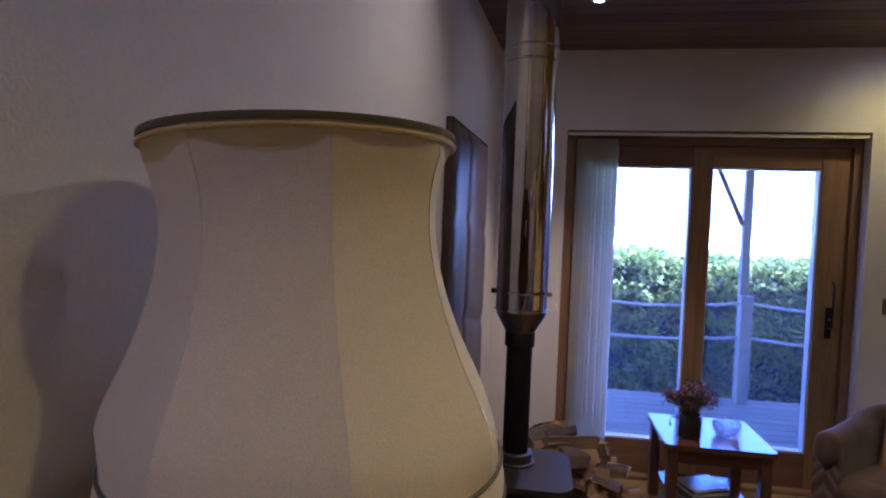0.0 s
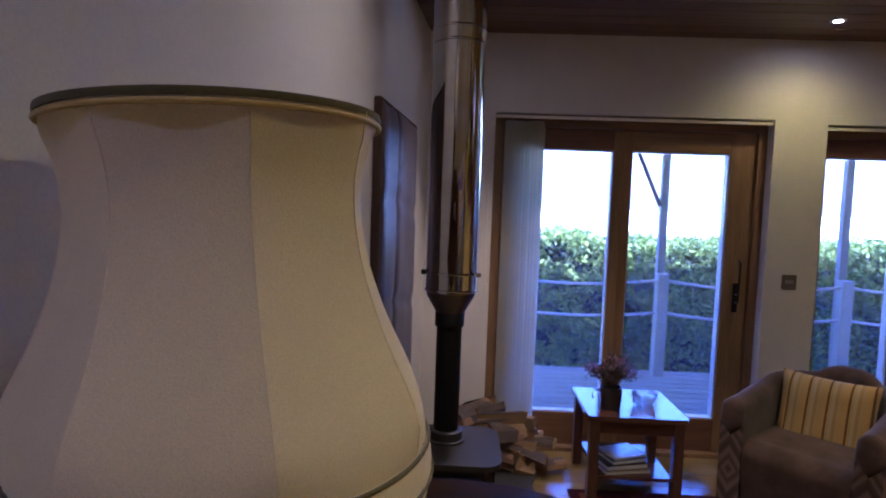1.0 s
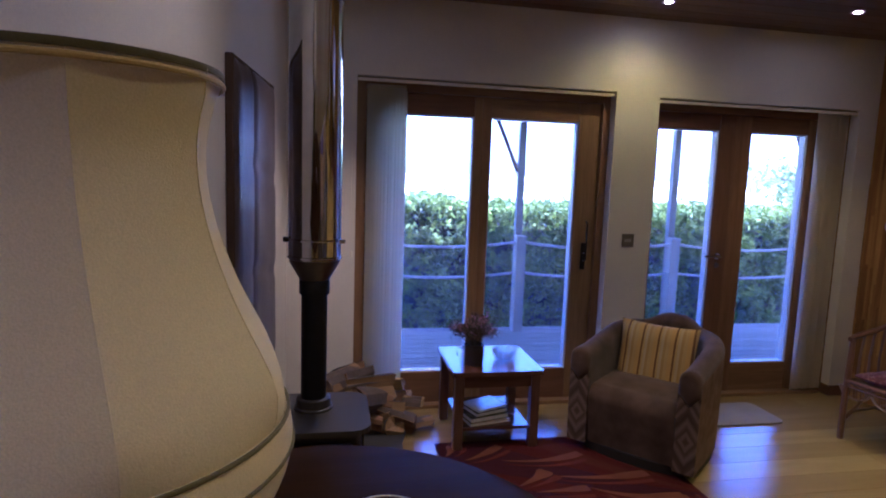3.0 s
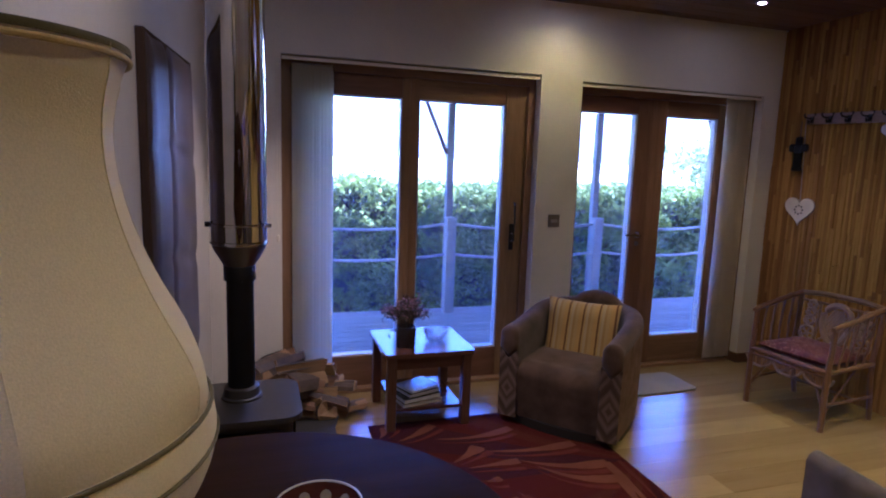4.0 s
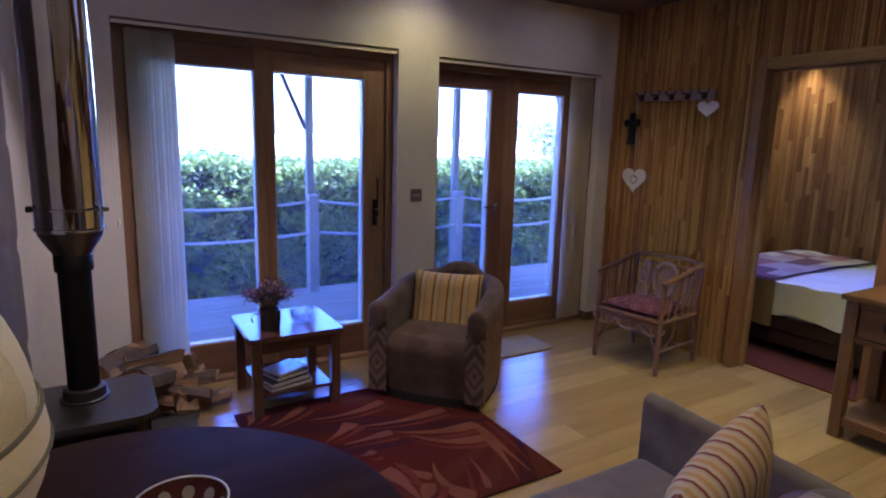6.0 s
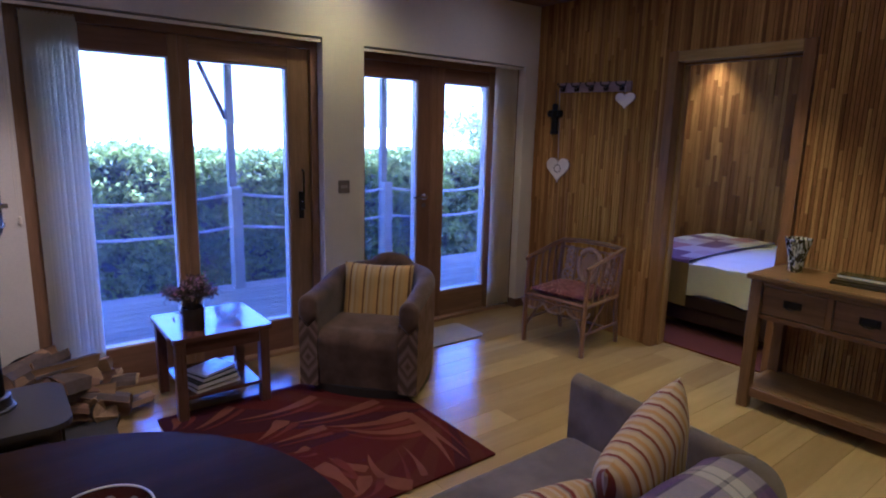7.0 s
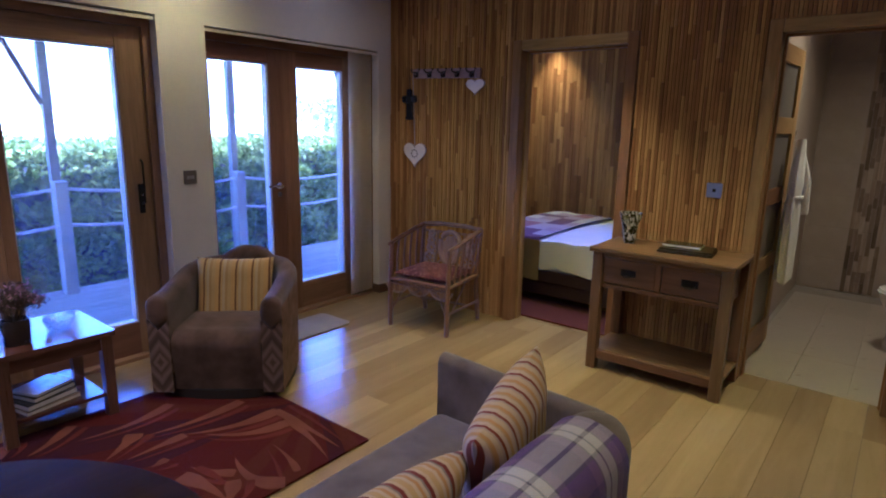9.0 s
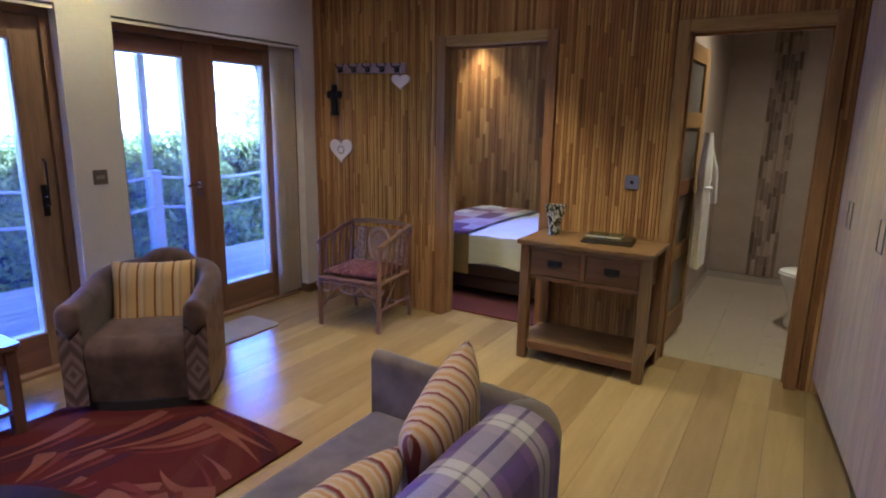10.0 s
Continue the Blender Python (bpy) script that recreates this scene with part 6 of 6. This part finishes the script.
def patchwork(name):
    m, nt, b = nodes_of(name, 0.92)
    v = coords(nt)
    vo = nt.nodes.new("ShaderNodeTexVoronoi")
    vo.distance, vo.inputs["Scale"].default_value = "CHEBYCHEV", 5.5
    vo.inputs["Randomness"].default_value = 0.0
    nt.links.new(v, vo.inputs["Vector"])
    sp = nt.nodes.new("ShaderNodeSeparateColor")
    nt.links.new(vo.outputs["Color"], sp.inputs[0])
    c = ramp(nt, sp.outputs[0], [(0.0, (0.34, 0.25, 0.3)), (0.22, (0.5, 0.47, 0.46)), (0.42, (0.13, 0.06, 0.11)), (0.58, (0.4, 0.33, 0.38)), (0.75, (0.28, 0.12, 0.14)), (0.88, (0.52, 0.46, 0.4))], "CONSTANT")
    fine = noise_tex(nt, v, 300, 2)
    nt.links.new(mixed(nt, c, ramp(nt, fine, [(0.3, (0.7,) * 3), (0.7, (1.0,) * 3)]), 0.4, "MULTIPLY"), b.inputs["Base Color"])
    bump(nt, b, fine, 0.3, 0.003)
    return m


bed = thing("bed", "double bed with white bedding on a dark brown base", "bed", pose(4.98, 2.0, 0))
part("base", box(-0.70, -1.0, 0.08, 0.70, 0.93, 0.24, 0.01), BED_BASE, bed)
part("side_board", box(-0.715, -1.0, 0.2, -0.701, 0.93, 0.30, 0.003), BED_BASE, bed)
for x in (-0.62, 0.62):
    for y in (-0.9, 0.85):
        part("foot", box(x - 0.03, y - 0.03, 0.0, x + 0.03, y + 0.03, 0.08, 0.003), BED_BASE, bed)
part("mattress", box(-0.69, -0.98, 0.245, 0.69, 0.92, 0.47, 0.04, 3), BEDDING, bed, "", True)
dv = bmesh.new()


def duvet(u, v):
    y = -0.98 + 1.92 * u
    k = v * 2 - 1
    x = 0.735 * max(-1, min(1, k * 1.25))
    drop = max(0, abs(k) - 0.8) / 0.2
    z = 0.545 + 0.02 * (1 - k * k) - (0.24 + 0.05 * noise.noise((u * 6, 2, 7))) * drop + 0.012 * noise.noise((u * 4, v * 5, 1)) - 0.03 * max(0, u - 0.93) / 0.07 + 0.022 * abs(noise.noise((u * 9 + v * 3, v * 7, 4))) * (1 if u < 0.6 else max(0, 1 - (u - 0.6) / 0.06))
    return (x + 0.012 * noise.noise((u * 7, 3, v)), y, z)


add_sheet(dv, duvet, 80, 80)
part("duvet", dv, BEDDING, bed, "softly creased white duvet", True)
runner = thing("bed_runner", "purple and cream patchwork runner across the bed foot", "bed runner", pose(4.98, 2.0, 0))
ru = bmesh.new()


def runner_fn(u, v, lift=0.012):
    y = 0.32 + 0.63 * u
    k = v * 2 - 1
    x = 0.75 * max(-1, min(1, k * 1.3))
    drop = max(0, abs(k) - 0.769) / 0.231
    return (x * 1.005, y, 0.557 + 0.02 * (1 - k * k) + lift - 0.30 * drop + 0.012 * noise.noise((u * 4, v * 5, 1)))


add_sheet(ru, runner_fn, 20, 40)
part("patchwork", ru, patchwork("patchwork"), runner, "", True)
mu = bmesh.new()
add_sheet(mu, lambda u, v: (-0.768 - 0.008 * math.sin(u * 20), 0.30 + 0.66 * u, 0.56 - 0.34 * v), 24, 6)
part("mustard_side", mu, MUSTARD, runner, "mustard yellow hanging side", True)
RED_RUG = stripes("red_ribbed_rug", [(0.0, (0.1, 0.02, 0.008)), (0.4, (0.03, 0.006, 0.004)), (0.6, (0.12, 0.03, 0.012)), (0.85, (0.045, 0.009, 0.006))], 0.06, 0, 0.95)
rr_ob = part("bedside_rug", box(3.895, 1.3, 0.0005, 4.42, 2.75, 0.012, 0.003), RED_RUG)
tagged(rr_ob, "red ribbed rug beside the bed", "rug")

# ---- bathroom beyond the doorway ----
TILE = plain("grey_wall_tile", (0.37, 0.30, 0.225), 0.35, 0.06)
TILE_FLOOR = plain("cream_floor_tile", (0.34, 0.285, 0.215), 0.3, 0.06)
bath_floor = structure("bathroom_floor", box(X0 - 0.02, -1.1, -0.3, 6.75, 0.7345, -0.012), plain("grout", (0.3, 0.27, 0.23), 0.8), "cream tiled bathroom floor")
structure("bathroom_wall_1", box(6.6, -1.2, -0.3, 6.75, 0.7615, 2.7), TILE, "grey tiled bathroom wall")
structure("bathroom_wall_2", box(X0, -1.25, -0.3, 6.75, -1.1, 2.7), TILE, "grey tiled bathroom wall")
structure("bathroom_wall_3", box(X0, 0.735, -0.3, 6.6, 0.7615, 2.7), TILE, "grey tiled bathroom wall")
structure("bathroom_ceiling", box(X0, -1.25, CEIL, 6.75, 0.7615, CEIL + 0.1), WHITE_PAINT, "white bathroom ceiling")

bdoor = thing("bathroom_door", "oak panelled door with glazed slots standing open into the bathroom", "door", pose(X0 + 0.025, 0.682, 0, 0, 0, -1.8))
W_ = 0.70
part("hinge_stile", box(0, -0.02, 0.01, 0.1, 0.02, 1.985, 0.003), OAK, bdoor)
part("lock_stile", box(W_ - 0.1, -0.02, 0.01, W_, 0.02, 1.985, 0.003), OAK, bdoor)
zs = [0.01, 0.2, 0.58, 0.68, 1.02, 1.12, 1.46, 1.56, 1.88, 1.985]
for a, b in zip(zs[0::2], zs[1::2]):
    part("cross_rail", box(0.1, -0.019, a, W_ - 0.1, 0.019, b, 0.003), OAK_X, bdoor)
FROST = plain("frosted_pane", (0.13, 0.115, 0.095), 0.35, 0.05)
for a, b in zip(zs[1::2], zs[2::2]):
    part("glazed_slot", box(0.1, -0.004, a, W_ - 0.1, 0.004, b), FROST, bdoor)
part("lever", tube([(W_ - 0.05, -0.02, 1.0), (W_ - 0.05, -0.06, 1.0), (W_ - 0.16, -0.062, 1.0)], 0.008, 8), CHROME, bdoor, "polished lever", True)
robe = thing("bathrobe", "white towelling bathrobe hanging on the bathroom door", "bathrobe", pose(4.46, 0.635, 0.5, 0, 0, -1.8))
rb = bmesh.new()


def robe_fn(u, v):
    half = 0.135 - 0.02 * v if v < 0.62 else 0.1226 - 0.105 * ((v - 0.62) / 0.38) ** 1.15
    waist = 1 - 0.16 * math.exp(-((v - 0.6) / 0.05) ** 2)
    a = math.tau * u
    fold_ = 1 + 0.09 * math.sin(a * 7 + v * 3) * (1 - 0.75 * v)
    return (half * waist * fold_ * math.cos(a), -0.062 + 0.05 * waist * fold_ * math.sin(a) * (1 - 0.5 * v ** 3), 0.93 * v + 0.012 * math.sin(a * 3) * (1 - v))


add_sheet(rb, robe_fn, 72, 30, wrap_u=True)
TOWEL = cloth("white_towelling", (0.8, 0.77, 0.7), 0.95, 0.06, 300, 0.2)
part("robe_body", rb, TOWEL, robe, "", True)
part("belt", tube([(-0.108, -0.05, 0.56), (-0.06, -0.103, 0.555), (0.06, -0.103, 0.55), (0.108, -0.05, 0.56)], 0.012, 8), TOWEL, robe, "", True)
part("sleeve", tube([(0.035, -0.07, 0.83), (0.075, -0.1, 0.66), (0.085, -0.105, 0.44)], [0.02, 0.034, 0.038], 12), TOWEL, robe, "", True)
part("hanging_loop", tube([(0, -0.02, 0.92), (0.0, -0.022, 0.98), (0.01, -0.02, 0.92)], 0.003, 5), TOWEL, robe)

WHITE_CERAMIC = plain("white_ceramic", (0.75, 0.74, 0.72), 0.12, 0.03)
wc = thing("toilet", "white ceramic toilet with a closed lid", "toilet", pose(5.02, -0.30, 0))
part("pan", lathe([(0, 0), (0.13, 0), (0.135, 0.03), (0.115, 0.12), (0.14, 0.25), (0.178, 0.36), (0.182, 0.39), (0, 0.39)], 36, 0, 0.1, 1.0, 1.38), WHITE_CERAMIC, wc, "", True)
part("seat", lathe([(0, 0.392), (0.185, 0.392), (0.19, 0.402), (0.186, 0.41), (0, 0.41)], 36, 0, 0.1, 1.0, 1.38), WHITE_CERAMIC, wc, "", True)
part("lid", lathe([(0, 0.412), (0.186, 0.412), (0.184, 0.424), (0.16, 0.432), (0, 0.434)], 36, 0, 0.1, 1.0, 1.38), WHITE_CERAMIC, wc, "", True)
part("cistern", box(-0.19, -0.42, 0.39, 0.19, -0.2, 0.78, 0.02, 3), WHITE_CERAMIC, wc, "", True)
part("foot_block", box(-0.1, -0.42, 0.0, 0.1, -0.05, 0.389, 0.02), WHITE_CERAMIC, wc)

# ---- downlights ----
WARM = glow("warm_bulb", (1.0, 0.76, 0.28), 18.0)
RING = metal("brushed_ring", (0.6, 0.58, 0.55), 0.3)


def downlight(x, y, z, watts, degrees, colour):
    t = thing("downlight", "small round recessed ceiling spotlight, lit; the unseen ones are assumed", "ceiling light", pose(x, y, z), "recessed ceiling spotlights")
    part("ring", lathe([(0.022, -0.004), (0.036, -0.004), (0.039, -0.0005), (0.022, -0.0005), (0.022, -0.004)], 24), RING, t, "", True)
    part("bulb", lathe([(0, -0.003), (0.018, -0.0025), (0.021, -0.0006), (0, -0.0006)], 20), WARM, t, "", True)
    spot(x, y, z - 0.02, watts, degrees, 0.8 if degrees < 120 else 1.0, colour)
    return t


# only a few of these are in view; the others are assumed
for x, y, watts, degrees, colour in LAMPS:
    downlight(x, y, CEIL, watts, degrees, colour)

# ---- boards and strips, the many pieces ----
random.seed(11)


def shared_piece(name, me, parent, loc):
    ob = new(name, me)
    ob.parent = parent
    ob.location = loc
    return ob


def unit_board(name, lx, ly, lz, material, bevel=0.0015):
    bm = bmesh.new()
    add_box(bm, 0, 0, 0, lx, ly, lz - bevel)
    top = [v for v in bm.verts if v.co.z > lz / 2]
    for v in top:
        v.co.z = lz - bevel
    face = [f for f in bm.faces if all(v.co.z > lz / 2 for v in f.verts)]
    r = bmesh.ops.inset_region(bm, faces=face, thickness=bevel * 1.3, depth=bevel)
    return mesh_of(name, bm, material)


# floor: boards along x
PLANK_W = 0.168
lengths = [1.5, 1.9, 2.3]
plank_mesh = {L: unit_board("plank", L - 0.001, PLANK_W - 0.0016, 0.02, OAK_FLOOR, 0.0014) for L in lengths}
y = -1.52
while y < NORTH + 0.1:
    x = west_x(y) - 0.1
    first = 0.25 + random.random() * 0.9
    shared_piece("plank", unit_board("plank", first - 0.001, PLANK_W - 0.0016, 0.02, OAK_FLOOR, 0.0014), floor, (x, y, -0.02))
    x += first
    while x < EAST + 0.06:
        L = random.choice(lengths)
        if x + L > EAST + 0.04:
            end = EAST + 0.1 - x
            shared_piece("plank", unit_board("plank", end - 0.001, PLANK_W - 0.0016, 0.02, OAK_FLOOR, 0.0014), floor, (x, y, -0.02))
        else:
            shared_piece("plank", plank_mesh[L], floor, (x, y, -0.02))
        x += L
    y += PLANK_W

# clad wall: narrow upright strips, cut round the doorways
STRIP_W = 0.0215
LEVELS = [0.35, 0.5, 0.62, 0.8]
strip_mesh = {(L, d): mesh_of("strip", box(-0.012 - d, 0.0012, 0.0008, -0.0005, STRIP_W - 0.002, L - 0.0008), STRIP) for L in LEVELS for d in (0.0, 0.004)}
rest = bmesh.new()


def spans(y0, y1):
    """Runs of a column as (y0, y1, lowest z): over a doorway it starts above the frame, beside one it is cut narrower."""
    for a, b, top in (BED, BATH):
        a, b = a - 0.066, b + 0.066
        if y0 >= a and y1 <= b:
            return [(y0, y1, top + 0.066)]
        if y0 < a < y1:
            return [(y0, a, 0.0), (a, y1, top + 0.066)]
        if y0 < b < y1:
            return [(y0, b, top + 0.066), (b, y1, 0.0)]
    return [(y0, y1, 0.0)]


y = -0.75
while y < NORTH - 0.002:
    for ya, yb, low in spans(y, min(y + STRIP_W, NORTH)):
        z = low - (random.random() * 0.3 if low == 0 else 0)
        while z < CEIL:
            L = random.choice(LEVELS)
            lo, hi = max(z, low), min(z + L, CEIL)
            deep = 0.004 if random.random() < 0.3 else 0.0
            whole = hi - lo > L - 1e-6 and yb - ya > STRIP_W - 1e-6
            if whole and (0.705 < y < 1.46 or 2.4 < y < 3.1):
                shared_piece("strip", strip_mesh[(L, deep)], wall_east, (EAST, y, lo))
            elif hi - lo > 0.02 and yb - ya > 0.004:
                add_box(rest, EAST - 0.012 - deep, ya + 0.0012, lo + 0.0008, EAST - 0.0005, yb - 0.002, hi - 0.0008)
            z += L
    y += STRIP_W
tagged(part("strips", rest, STRIP_MANY, wall_east), "", "", "", "stuff")

# bedroom wall strips, floor boards and bathroom tiles
bw = bmesh.new()
y = 1.2
while y < 3.6:
    z = -random.random() * 0.4
    while z < CEIL:
        L = random.choice((0.4, 0.6, 0.8))
        add_box(bw, 5.952 - random.choice((0, 0.004)), y + 0.001, max(0, z), 5.969, y + 0.039, min(CEIL, z + L - 0.002))
        z += L
    y += 0.04
tagged(part("strips", bw, STRIP_MANY, bpy.data.objects["bedroom_wall_1"]), "", "", "", "stuff")
y = 0.805
bed_plank = unit_board("plank", 2.09, PLANK_W - 0.0016, 0.02, OAK_FLOOR, 0.0014)
while y < 3.58:
    shared_piece("plank", bed_plank, bed_floor, (X0 - 0.017, y, -0.0205))
    y += PLANK_W
tile_me = mesh_of("tile", box(0.0015, 0.0015, -0.0115, 0.5985, 0.2985, 0.0, 0.0015, 1), TILE_FLOOR)
for i in range(4):
    for j in range(6):
        shared_piece("tile", tile_me, bath_floor, (X0 - 0.018 + 0.6 * i, -1.1 + 0.2985 * j, 0.0))
wall_tile = mesh_of("tile", box(-0.007, 0.0015, 0.0015, -0.0005, 0.5985, 0.2985, 0.001, 1), TILE)
bwall = bpy.data.objects["bathroom_wall_1"]
MOSAIC = wood("mosaic_strip", (0.34, 0.26, 0.19), (0.14, 0.09, 0.065), "z", 0.6, 1.0, 1.2)
mos = [mesh_of("mosaic_piece", box(-0.016 - 0.006 * k, 0.001, 0.001, -0.008, 0.034, (0.10, 0.16, 0.22)[k] - 0.002), MOSAIC) for k in range(3)]
for i in range(3):
    for j in range(8):
        shared_piece("tile", wall_tile, bwall, (6.6, -1.1 + 0.6 * i, 0.3 * j))
for c in range(7):
    z = 0.0
    while z < 2.35:
        k = random.randrange(3)
        shared_piece("mosaic_piece", mos[k], bwall, (6.6, 0.12 + 0.036 * c, z))
        z += (0.10, 0.16, 0.22)[k]
